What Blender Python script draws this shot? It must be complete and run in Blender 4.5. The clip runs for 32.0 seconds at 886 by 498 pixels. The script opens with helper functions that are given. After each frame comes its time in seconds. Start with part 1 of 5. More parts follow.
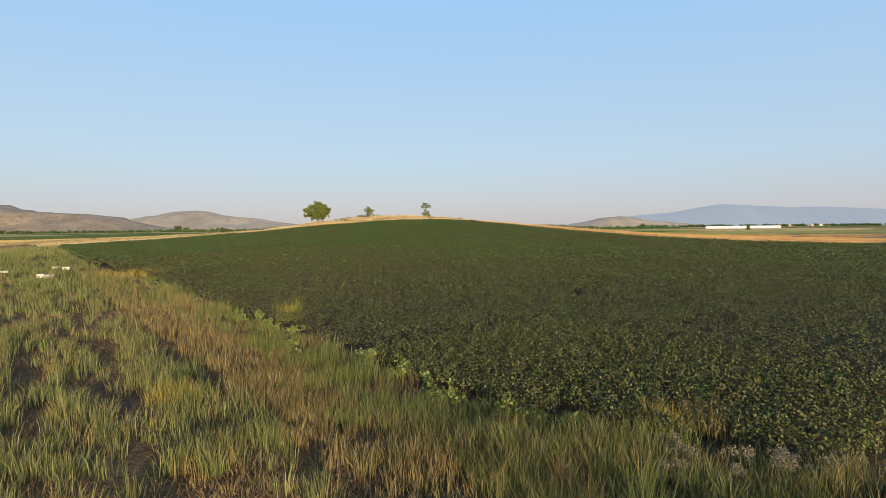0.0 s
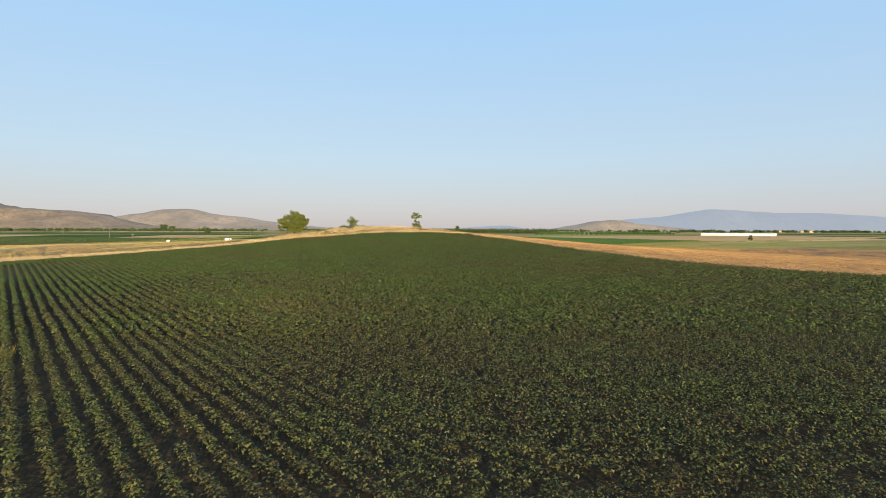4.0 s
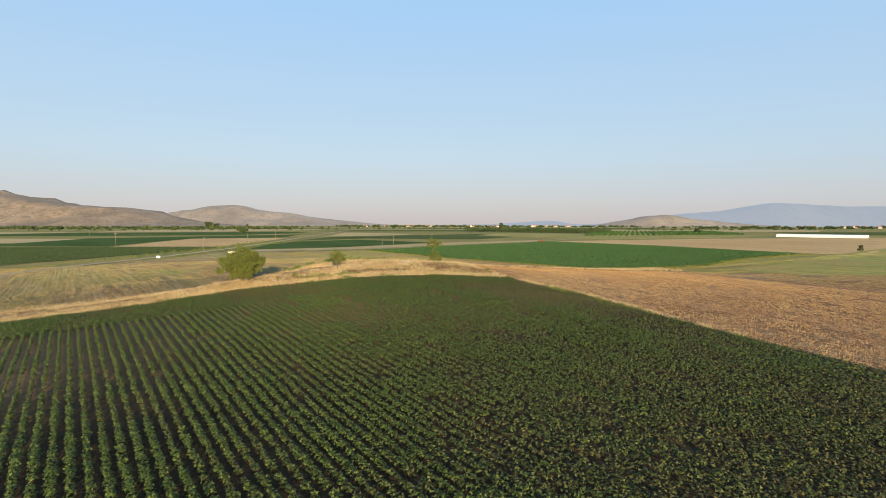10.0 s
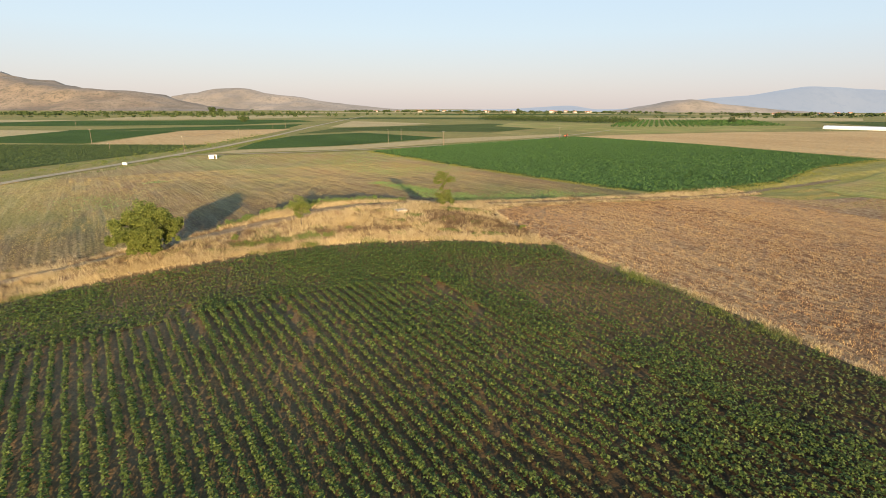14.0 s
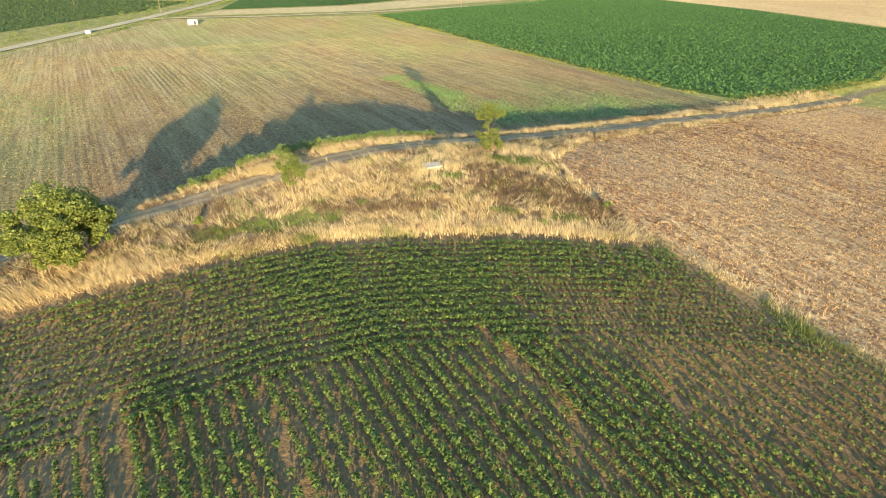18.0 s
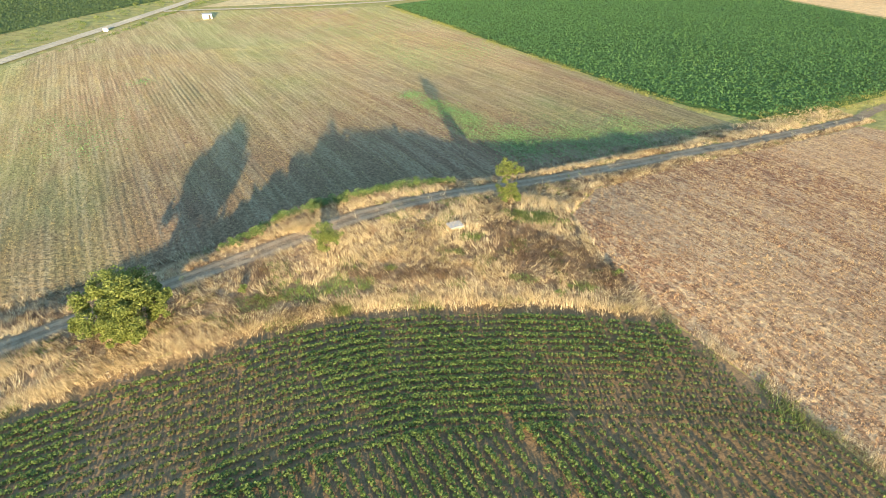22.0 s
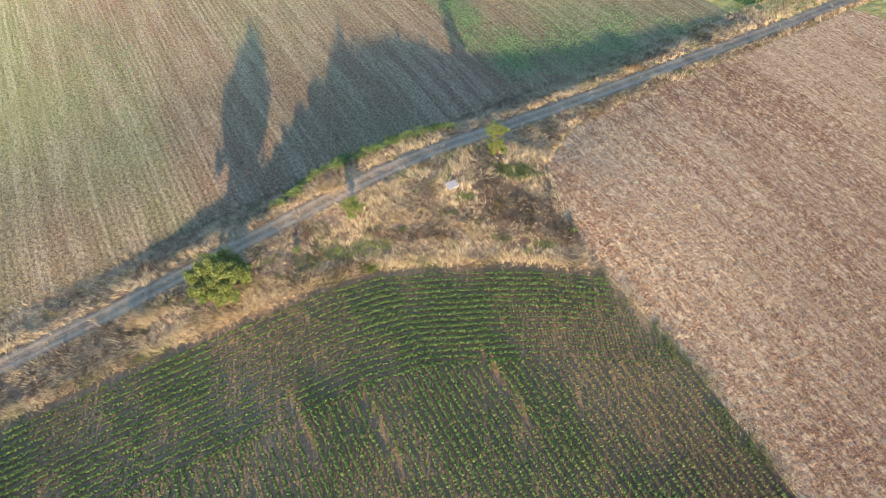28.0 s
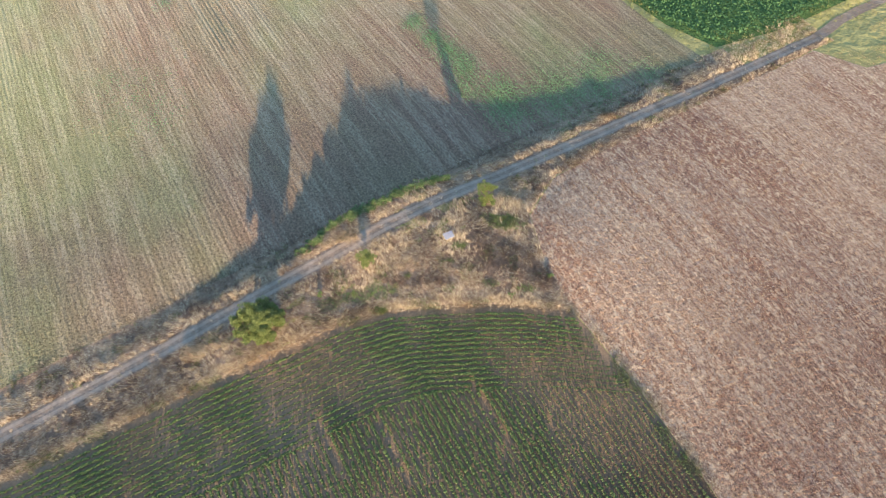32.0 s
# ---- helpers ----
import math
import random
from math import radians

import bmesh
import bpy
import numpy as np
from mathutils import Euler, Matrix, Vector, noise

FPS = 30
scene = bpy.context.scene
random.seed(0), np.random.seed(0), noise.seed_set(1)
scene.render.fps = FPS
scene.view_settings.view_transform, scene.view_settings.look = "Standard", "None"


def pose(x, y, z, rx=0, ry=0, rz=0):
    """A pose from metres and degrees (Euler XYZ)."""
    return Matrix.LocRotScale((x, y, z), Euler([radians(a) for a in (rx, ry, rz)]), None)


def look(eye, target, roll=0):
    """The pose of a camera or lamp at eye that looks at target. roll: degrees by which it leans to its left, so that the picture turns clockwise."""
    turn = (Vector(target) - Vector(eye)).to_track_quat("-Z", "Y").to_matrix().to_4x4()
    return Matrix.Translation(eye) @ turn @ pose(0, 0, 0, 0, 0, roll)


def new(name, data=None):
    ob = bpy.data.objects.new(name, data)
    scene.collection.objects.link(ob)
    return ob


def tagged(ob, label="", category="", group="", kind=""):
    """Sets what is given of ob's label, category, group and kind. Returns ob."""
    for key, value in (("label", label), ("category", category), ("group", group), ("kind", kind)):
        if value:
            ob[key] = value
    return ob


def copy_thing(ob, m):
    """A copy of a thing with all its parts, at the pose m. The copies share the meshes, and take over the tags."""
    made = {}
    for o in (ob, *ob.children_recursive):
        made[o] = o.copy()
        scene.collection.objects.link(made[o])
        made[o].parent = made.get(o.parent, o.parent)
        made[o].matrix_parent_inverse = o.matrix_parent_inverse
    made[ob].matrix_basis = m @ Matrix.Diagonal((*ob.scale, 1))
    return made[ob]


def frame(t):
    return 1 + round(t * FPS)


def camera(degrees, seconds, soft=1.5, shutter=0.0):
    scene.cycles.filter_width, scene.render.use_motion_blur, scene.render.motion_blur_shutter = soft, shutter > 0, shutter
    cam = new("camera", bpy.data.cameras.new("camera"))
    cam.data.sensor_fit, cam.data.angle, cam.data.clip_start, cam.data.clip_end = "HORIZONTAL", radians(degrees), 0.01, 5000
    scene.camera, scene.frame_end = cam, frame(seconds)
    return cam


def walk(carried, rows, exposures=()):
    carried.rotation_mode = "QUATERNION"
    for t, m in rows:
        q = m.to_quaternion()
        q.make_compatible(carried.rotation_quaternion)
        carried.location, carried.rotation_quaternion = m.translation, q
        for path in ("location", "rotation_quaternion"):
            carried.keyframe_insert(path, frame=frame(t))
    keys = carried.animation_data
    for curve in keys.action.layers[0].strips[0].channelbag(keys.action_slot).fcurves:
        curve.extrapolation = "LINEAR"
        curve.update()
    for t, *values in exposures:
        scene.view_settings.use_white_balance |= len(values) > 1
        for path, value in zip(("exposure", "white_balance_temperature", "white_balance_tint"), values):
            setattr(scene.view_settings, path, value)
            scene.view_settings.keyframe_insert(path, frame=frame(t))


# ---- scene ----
cam = camera(78.8, 32.0, soft=0.65)
PATH = [
    (0, (-3.964, 3.749, 8.411), (-3.8517, 5.7439, 8.3347), -0.52),
    (0.5, (-3.846, 4.990, 8.700), (-3.7372, 6.9859, 8.6237), -0.53),
    (1, (-3.796, 6.619, 8.998), (-3.6976, 8.6147, 8.9214), -0.34),
    (1.5, (-3.796, 8.543, 9.329), (-3.7083, 10.5401, 9.2535), -0.25),
    (2, (-3.821, 10.811, 9.761), (-3.7367, 12.8078, 9.6852), -0.06),
    (2.5, (-3.853, 13.333, 10.363), (-3.7611, 15.3294, 10.2870), 0.05),
    (3, (-3.779, 16.099, 11.044), (-3.6776, 18.0954, 10.9683), 0.26),
    (3.5, (-3.605, 19.083, 11.672), (-3.4818, 21.0779, 11.5953), 0.29),
    (4, (-3.238, 22.261, 12.357), (-3.0912, 24.2539, 12.2836), 0.21),
    (4.5, (-2.726, 25.614, 13.146), (-2.5548, 27.6051, 13.0691), 0.14),
    (6.5, (0.686, 42.403, 16.097), (0.8599, 44.3933, 16.0142), -0.21),
    (7, (1.533, 46.953, 16.987), (1.6299, 48.9491, 16.9026), -0.23),
    (7.5, (2.191, 51.757, 17.884), (2.2286, 53.7548, 17.7964), -0.19),
    (8, (2.836, 56.556, 18.624), (2.8567, 58.5537, 18.5347), -0.10),
    (8.5, (3.292, 61.608, 19.370), (3.3027, 63.6055, 19.2775), -0.09),
    (9, (3.749, 66.660, 20.117), (3.7489, 68.6574, 20.0224), -0.00),
    (9.5, (3.972, 71.739, 20.722), (3.9620, 73.7362, 20.6264), 0.09),
    (10, (4.208, 76.823, 21.485), (4.1910, 78.8204, 21.3892), 0.09),
    (10.5, (4.444, 81.907, 22.248), (4.4202, 83.9045, 22.1505), 0.18),
    (11, (4.554, 86.897, 23.024), (4.5267, 88.8938, 22.9161), 0.18),
    (11.5, (4.632, 91.666, 23.810), (4.5982, 93.6585, 23.6428), 0.19),
    (12, (4.490, 96.467, 24.612), (4.4494, 98.4534, 24.3828), 0.19),
    (12.5, (4.549, 101.020, 25.565), (4.5056, 102.9983, 25.2738), 0.20),
    (13, (4.375, 105.600, 26.378), (4.3254, 107.5682, 26.0241), 0.20),
    (13.5, (4.183, 109.965, 27.358), (4.1297, 111.9184, 26.9320), 0.21),
    (14, (3.819, 114.009, 28.203), (3.7574, 115.9416, 27.6926), 0.21),
    (14.5, (3.456, 118.053, 29.048), (3.3898, 119.9598, 28.4494), 0.30),
    (16.5, (0.976, 132.095, 31.949), (0.8985, 133.9079, 31.1088), 0.74),
    (17, (0.177, 134.835, 32.556), (0.1014, 136.6238, 31.6655), 0.91),
    (17.5, (-0.685, 137.133, 33.183), (-0.7567, 138.8925, 32.2351), 1.16),
    (18, (-1.692, 139.120, 33.990), (-1.7588, 140.8606, 33.0059), 1.33),
    (18.5, (-2.479, 140.286, 34.806), (-2.5413, 141.9998, 33.7766), 1.58),
    (19, (-2.951, 140.504, 35.630), (-3.0199, 142.1913, 34.5582), 1.59),
    (19.5, (-3.279, 140.242, 36.299), (-3.3550, 141.9279, 35.2258), 1.52),
    (20, (-3.248, 140.047, 37.096), (-3.3255, 141.7339, 36.0240), 1.43),
    (20.5, (-3.493, 140.027, 38.385), (-3.5726, 141.7149, 37.3146), 1.52),
    (21, (-3.588, 140.112, 39.976), (-3.6702, 141.7996, 38.9052), 1.53),
    (21.5, (-3.658, 140.208, 41.881), (-3.7423, 141.8930, 40.8077), 1.53),
    (22, (-3.689, 140.319, 44.259), (-3.7769, 142.0040, 43.1853), 1.53),
    (22.5, (-3.847, 140.336, 46.650), (-3.9376, 142.0206, 45.5761), 1.54),
    (23, (-3.658, 140.415, 49.011), (-3.7517, 142.0993, 47.9372), 1.54),
    (23.5, (-3.596, 140.399, 51.386), (-3.6913, 142.0636, 50.2806), 1.46),
    (24, (-3.533, 140.384, 53.760), (-3.6226, 141.9767, 52.5538), 1.38),
    (24.5, (-3.470, 140.368, 56.134), (-3.5516, 141.8408, 54.7832), 1.21),
    (25, (-3.445, 140.711, 58.817), (-3.5195, 142.0870, 57.3674), 1.13),
    (25.5, (-3.383, 140.696, 61.191), (-3.4582, 142.0625, 59.7332), 1.04),
    (27.5, (-3.264, 140.745, 70.220), (-3.3391, 141.9758, 68.6455), 0.71),
    (28, (-3.182, 140.945, 72.427), (-3.2509, 142.1008, 70.7962), 0.71),
    (28.5, (-3.233, 141.256, 74.165), (-3.2965, 142.3471, 72.4901), 0.62),
    (29, (-3.069, 141.324, 76.211), (-3.1345, 142.4124, 74.5345), 0.62),
    (29.5, (-3.101, 141.436, 78.589), (-3.1642, 142.5208, 76.9103), 0.62),
    (30, (-2.994, 141.646, 81.111), (-3.0595, 142.7269, 79.4293), 0.53),
    (30.5, (-3.013, 141.763, 83.646), (-3.0811, 142.8416, 81.9633), 0.45),
    (31, (-3.033, 141.879, 86.181), (-3.1000, 142.9551, 84.4966), 0.45),
    (31.5, (-2.926, 142.090, 88.703), (-2.9935, 143.1614, 87.0156), 0.36),
    (32, (-2.838, 142.085, 91.392), (-2.9056, 143.1564, 89.7048), 0.36),
]
walk(cam, [(t, look(eye, target, roll)) for t, eye, target, roll in PATH], [(0, 1.15, 6900, 12), (2, 1.23, 7000, 12), (9, 1.22, 7100, 12), (11, 1.18, 7150, 14), (13, 1.36, 7700, 16), (16.5, 1.80, 7600, 7), (19, 2.26, 7100, 5), (22, 2.25, 6800, 10), (25, 2.14, 6320, 17), (28, 2.21, 6180, 21), (32, 2.19, 5950, 26)])

# ---------------------------------------------------------------- light
SUN_TURN, SUN_HEIGHT = radians(166.7), radians(7.8)
world = bpy.data.worlds.new("world")
scene.world = world
world.use_nodes = True
wn, wl = world.node_tree.nodes, world.node_tree.links
sky = wn.new("ShaderNodeTexSky")
sky.sky_type, sky.sun_disc = "NISHITA", False
sky.sun_elevation, sky.sun_rotation = SUN_HEIGHT, SUN_TURN
sky.altitude, sky.air_density, sky.dust_density, sky.ozone_density = 100, 1.0, 1.0, 1.0
wn["Background"].inputs["Strength"].default_value = 0.078
haze = wn.new("ShaderNodeMix")
haze.data_type = "RGBA"
haze.inputs[0].default_value = 0.85
up, air = wn.new("ShaderNodeTexCoord"), wn.new("ShaderNodeSeparateXYZ")
wl.new(up.outputs["Generated"], air.inputs[0])
veil = wn.new("ShaderNodeValToRGB")
for k, (at, tint) in enumerate(((0.0, (3.1, 3.15, 3.55, 1)), (0.12, (2.75, 3.85, 5.1, 1)), (0.5, (1.7, 3.65, 6.3, 1)))):
    e = veil.color_ramp.elements[k] if k < 2 else veil.color_ramp.elements.new(at)
    e.position, e.color = at, tint
wl.new(air.outputs["Z"], veil.inputs["Fac"])
wl.new(veil.outputs["Color"], haze.inputs[7])
wl.new(sky.outputs["Color"], haze.inputs[6])
wl.new(haze.outputs[2], wn["Background"].inputs["Color"])
sun = new("sun", bpy.data.lights.new("sun", "SUN"))
sun.data.energy, sun.data.angle, sun.data.color = 5.4, radians(0.9), (1.0, 0.80, 0.49)
sun.matrix_world = look((300 * math.sin(SUN_TURN) * math.cos(SUN_HEIGHT), 300 * math.cos(SUN_TURN) * math.cos(SUN_HEIGHT), 300 * math.sin(SUN_HEIGHT)), (0, 0, 0))

# ---------------------------------------------------------------- lie of the land
# s runs along the farm track on the crest, d across it (north is positive); rows of all the near fields run along d.
TX, TY, TC, TS = -5.2, 204.3, 0.817, 0.5766
rng = np.random.default_rng(7)


def xy(s, d):
    s, d = np.asarray(s, float), np.asarray(d, float)
    return TX + s * TC - d * TS, TY + s * TS + d * TC


def sd(x, y):
    return (x - TX) * TC + (y - TY) * TS, -(x - TX) * TS + (y - TY) * TC


def bump(x, y, rise, cx, cy, su, sv, turn):
    c, n = math.cos(turn), math.sin(turn)
    u, v = (x - cx) * c + (y - cy) * n, -(x - cx) * n + (y - cy) * c
    return rise * np.exp(-((u / su) ** 2 + (v / sv) ** 2) / 2)


def ease(t):
    t = np.clip(t, 0, 1)
    return t * t * (3 - 2 * t)


def land(x, y):
    """Height of the ground: a low mound, its crest cut by a bank on the far side of the track."""
    x, y = np.asarray(x, float), np.asarray(y, float)
    s, d = sd(x, y)
    near = 3.9 + bump(x, y, 6.79, 2.8, 193.54, 56.33, 48.53, 0.92) + bump(x, y, 2.55, -20.34, 200.28, 11.57, 24.27, 1.42) + bump(x, y, 1.2, -34.0, 177.0, 7.0, 4.5, 0.61)
    far = 4.6 + bump(x, y, 3.753, -25.5, 231.8, 66.3, 47.6, -0.148) + bump(x, y, 1.3, -43.0, 201.0, 24.0, 13.0, 0.61) + bump(x, y, 0.55, -72.0, 178.0, 22.0, 11.0, 0.61)
    shelf = np.interp(s, (-48, -30, -22, -4, 4, 14), (0, 0, 1, 1, 0.4, 0))
    t = ease((d - 2.5 - 2.3 * shelf) / (5 - 1.6 * shelf))
    return near * (1 - t) + far * t


def lumps(x, y, size, seed=0):
    """Smooth noise from 0 to 1 over the plan, with lumps of that size in metres."""
    u, v = np.asarray(x, float) / size, np.asarray(y, float) / size
    i, j = np.floor(u).astype(np.int64), np.floor(v).astype(np.int64)
    a, b = ease(u - i), ease(v - j)

    def corner(p, q):
        h = (p * 374761393 + q * 668265263 + seed * 974634777) & 0x7FFFFFFF
        h = ((h ^ (h >> 13)) * 1274126177) & 0x7FFFFFFF
        return ((h ^ (h >> 16)) & 0xFFFF) / 65535.0

    low = corner(i, j) * (1 - a) + corner(i + 1, j) * a
    high = corner(i, j + 1) * (1 - a) + corner(i + 1, j + 1) * a
    return low * (1 - b) + high * b


def edge_north(s):
    """d of the cotton field's edge below the track."""
    return np.interp(s, (-110, -82, -57, -39, -29, -21.6, -11.7, -3.6, 4.7), (-6, -6.9, -8.8, -10.8, -11.8, -13.8, -19, -23.7, -29.7))


def edge_left(d):
    """s of the cotton field's edge towards the meadow."""
    return np.interp(d, (-163, -160, -156, -112, -88), (-103.3, -104.0, -105.4, -105.5, -107.4))


def edge_right(d):
    """s of the cotton field's edge towards the stubble."""
    return np.interp(d, (-260, -137, -115, -95, -70, -50, -30), (19, 15, 9, 4.5, 4.5, 6, 4.7))


# ---------------------------------------------------------------- materials
def nodes_of(name):
    m = bpy.data.materials.new(name)
    m.use_nodes = True
    nt = m.node_tree
    return m, nt, nt.nodes["Principled BSDF"]


def ramp(nt, value, stops):
    r = nt.nodes.new("ShaderNodeValToRGB")
    e = r.color_ramp.elements
    while len(e) < len(stops):
        e.new(0.5)
    for k, (at, col) in zip(e, stops):
        k.position, k.color = at, (*col, 1)
    nt.links.new(value, r.inputs["Fac"])
    return r.outputs["Color"]


def mixed(nt, fac, a, b, how="MIX"):
    n = nt.nodes.new("ShaderNodeMix")
    n.data_type, n.blend_type = "RGBA", how
    for v, k in ((fac, 0), (a, 6), (b, 7)):
        if hasattr(v, "is_linked"):
            nt.links.new(v, n.inputs[k])
        else:
            n.inputs[k].default_value = v if k == 0 else (*v, 1)
    return n.outputs[2]


def place_of(nt, turned=True, scale=(1, 1, 1)):
    """World position, turned so that x runs along the track and y along the rows."""
    g, m = nt.nodes.new("ShaderNodeNewGeometry"), nt.nodes.new("ShaderNodeMapping")
    r = nt.nodes.new("ShaderNodeVectorRotate")
    r.rotation_type = "Z_AXIS"
    r.inputs["Angle"].default_value = -math.atan2(TS, TC) if turned else 0.0
    m.inputs["Scale"].default_value = scale
    nt.links.new(g.outputs["Position"], r.inputs["Vector"])
    nt.links.new(r.outputs["Vector"], m.inputs["Vector"])
    return m.outputs["Vector"]


def noisy(nt, scale, detail=4.0, stretch=(1, 1, 1), turned=True, rough=0.6, warp=0.0):
    n = nt.nodes.new("ShaderNodeTexNoise")
    n.inputs["Scale"].default_value, n.inputs["Detail"].default_value = scale, detail
    n.inputs["Roughness"].default_value, n.inputs["Distortion"].default_value = rough, warp
    nt.links.new(place_of(nt, turned, stretch), n.inputs["Vector"])
    return n.outputs["Fac"]


def soil(name, broad, fine, stripe=None, scale=0.05, grain=2.5, bump_by=0.3, rough=0.95, patch=None, soften=0.1, dry=None):
    """Ground: broad stops over wide patches, fine stops multiplied over the grain, stripe = (period, strength, colour)
    along the rows, patch = (scale, threshold, colour) for another growth in patches, dry = (from, to, tint) a tone
    gradient multiplied in along the rows."""
    m, nt, b = nodes_of(name)
    col = ramp(nt, noisy(nt, scale, 5, (1, 0.45, 1)), broad)
    col = mixed(nt, 1.0, col, ramp(nt, noisy(nt, grain, 6, rough=0.75), fine), "MULTIPLY")
    fine_relief, clods = noisy(nt, grain * 2.2, 5), noisy(nt, grain * 0.7, 3)
    if stripe:
        period, strength, tint = stripe
        f = ramp(nt, noisy(nt, 0.8 / period, 4, (1, 0.05, 1), rough=0.75, warp=0.2), ((0.44, (0, 0, 0)), (0.6, (strength,) * 3)))
        f = mixed(nt, 1.0, f, ramp(nt, noisy(nt, 3.0, 5, (1, 0.5, 1), rough=0.85), ((0.42, (0.0,) * 3), (0.58, (1.0,) * 3))), "MULTIPLY")
        col = mixed(nt, f, col, tint)
    if patch:
        at, threshold, tint = patch
        f = ramp(nt, noisy(nt, at, 6, (1, 0.6, 1), rough=0.7), ((threshold, (0, 0, 0)), (threshold + soften, (0.75,) * 3)))
        col = mixed(nt, f, col, tint)
    if dry:
        lo, hi, tint = dry
        x = nt.nodes.new("ShaderNodeSeparateXYZ")
        nt.links.new(place_of(nt), x.inputs[0])
        r = nt.nodes.new("ShaderNodeMapRange")
        for key, value in (("From Min", lo), ("From Max", hi), ("To Min", 0.0), ("To Max", 1.0)):
            r.inputs[key].default_value = value
        nt.links.new(x.outputs["Y"], r.inputs["Value"])
        col = mixed(nt, r.outputs["Result"], col, mixed(nt, 1.0, col, tint, "MULTIPLY"))
    nt.links.new(col, b.inputs["Base Color"])
    b.inputs["Roughness"].default_value = rough
    b.inputs["Specular IOR Level"].default_value = 0.05
    under = None
    for height, deep in ((clods, 1.2), (fine_relief, 0.55)):
        bn = nt.nodes.new("ShaderNodeBump")
        bn.inputs["Strength"].default_value, bn.inputs["Distance"].default_value = bump_by, deep / grain
        nt.links.new(height, bn.inputs["Height"])
        if under:
            nt.links.new(under, bn.inputs["Normal"])
        under = bn.outputs["Normal"]
    nt.links.new(under, b.inputs["Normal"])
    return m


def plant(name, stops, patch=None, glow=0.25, rough=0.6, vigour=None):
    """Leaves and blades: each one its own tint, drifting over the field in patches."""
    m, nt, b = nodes_of(name)
    g = nt.nodes.new("ShaderNodeNewGeometry")
    col = ramp(nt, g.outputs["Random Per Island"], stops)
    if patch:
        at, lo, hi, tint = patch
        col = mixed(nt, ramp(nt, noisy(nt, at, 4), ((lo, (0, 0, 0)), (hi, (1, 1, 1)))), col, tint)
    if vigour:
        a = nt.nodes.new("ShaderNodeAttribute")
        a.attribute_name = "vigour"
        weak = ramp(nt, g.outputs["Random Per Island"], vigour)
        col = mixed(nt, a.outputs["Fac"], weak, col)
    nt.links.new(col, b.inputs["Base Color"])
    b.inputs["Roughness"].default_value, b.inputs["Specular IOR Level"].default_value = rough, 0.12
    t, mx = nt.nodes.new("ShaderNodeBsdfTranslucent"), nt.nodes.new("ShaderNodeMixShader")
    nt.links.new(col, t.inputs["Color"])
    mx.inputs["Fac"].default_value = glow
    nt.links.new(b.outputs["BSDF"], mx.inputs[1])
    nt.links.new(t.outputs["BSDF"], mx.inputs[2])
    nt.links.new(mx.outputs["Shader"], nt.nodes["Material Output"].inputs["Surface"])
    return m


def solid(name, colour, rough=0.7, wear=0.25, scale=3.0, metal=0.0):
    m, nt, b = nodes_of(name)
    dark = tuple(c * (1 - wear) for c in colour)
    nt.links.new(ramp(nt, noisy(nt, scale, 6, rough=0.7), ((0.3, dark), (0.65, colour))), b.inputs["Base Color"])
    b.inputs["Roughness"].default_value, b.inputs["Metallic"].default_value = rough, metal
    return m


GREY = ((0.25, (0.55,) * 3), (0.75, (1.25,) * 3))
M_plain = soil("plain_ground", ((0.3, (0.30, 0.22, 0.08)), (0.5, (0.23, 0.205, 0.07)), (0.7, (0.36, 0.265, 0.10))), GREY, scale=0.012, grain=0.35)
# low soil left darker, the plants' shade put into its colour; paler upslope
M_cotton_soil = soil("cotton_soil", ((0.3, (0.038, 0.025, 0.013)), (0.7, (0.058, 0.040, 0.024))), GREY, grain=3.0, bump_by=0.3, dry=(105, 126, (3.3, 3.15, 2.9)))
# here dry only makes the colour darker down the rows
M_stubble = soil("stubble_soil", ((0.36, (0.112, 0.059, 0.035)), (0.5, (0.138, 0.082, 0.048)), (0.64, (0.172, 0.111, 0.065))), ((0.36, (0.42, 0.39, 0.37)), (0.64, (1.55, 1.52, 1.47))), stripe=(1.4, 0.5, (0.33, 0.25, 0.152)), scale=0.03, grain=2.4, bump_by=0.6, patch=(1.5, 0.50, (0.31, 0.23, 0.134)), soften=0.12, dry=(108, 144, (1.50, 1.47, 1.40)))
# soil darker by the bank, shade put into the colour; paler far off
M_north = soil("mown_field_soil", ((0.36, (0.142, 0.088, 0.054)), (0.5, (0.136, 0.100, 0.056)), (0.62, (0.128, 0.116, 0.054))), ((0.36, (0.5, 0.48, 0.45)), (0.64, (1.5, 1.5, 1.42))), stripe=(1.3, 0.4, (0.38, 0.30, 0.178)), scale=0.03, grain=2.4, bump_by=0.6, patch=(0.025, 0.61, (0.134, 0.122, 0.056)), dry=(188, 262, (1.95, 1.88, 1.62)))
M_crop_green = soil("green_crop", ((0.3, (0.042, 0.080, 0.021)), (0.7, (0.066, 0.112, 0.030))), ((0.3, (0.5, 0.55, 0.5)), (0.7, (1.5, 1.4, 1.3))), scale=0.03, grain=0.9, bump_by=1.0)
M_crop_dark = soil("dark_crop", ((0.3, (0.060, 0.085, 0.026)), (0.7, (0.090, 0.112, 0.036))), ((0.3, (0.6, 0.6, 0.6)), (0.7, (1.4, 1.4, 1.3))), scale=0.02, grain=0.5, bump_by=1.0)
M_olive = soil("rough_pasture", ((0.36, (0.29, 0.215, 0.075)), (0.5, (0.225, 0.225, 0.058)), (0.62, (0.40, 0.30, 0.115))), GREY, scale=0.035, grain=0.6, stripe=(3.2, 0.75, (0.42, 0.36, 0.13)), patch=(0.03, 0.52, (0.34, 0.225, 0.10)))
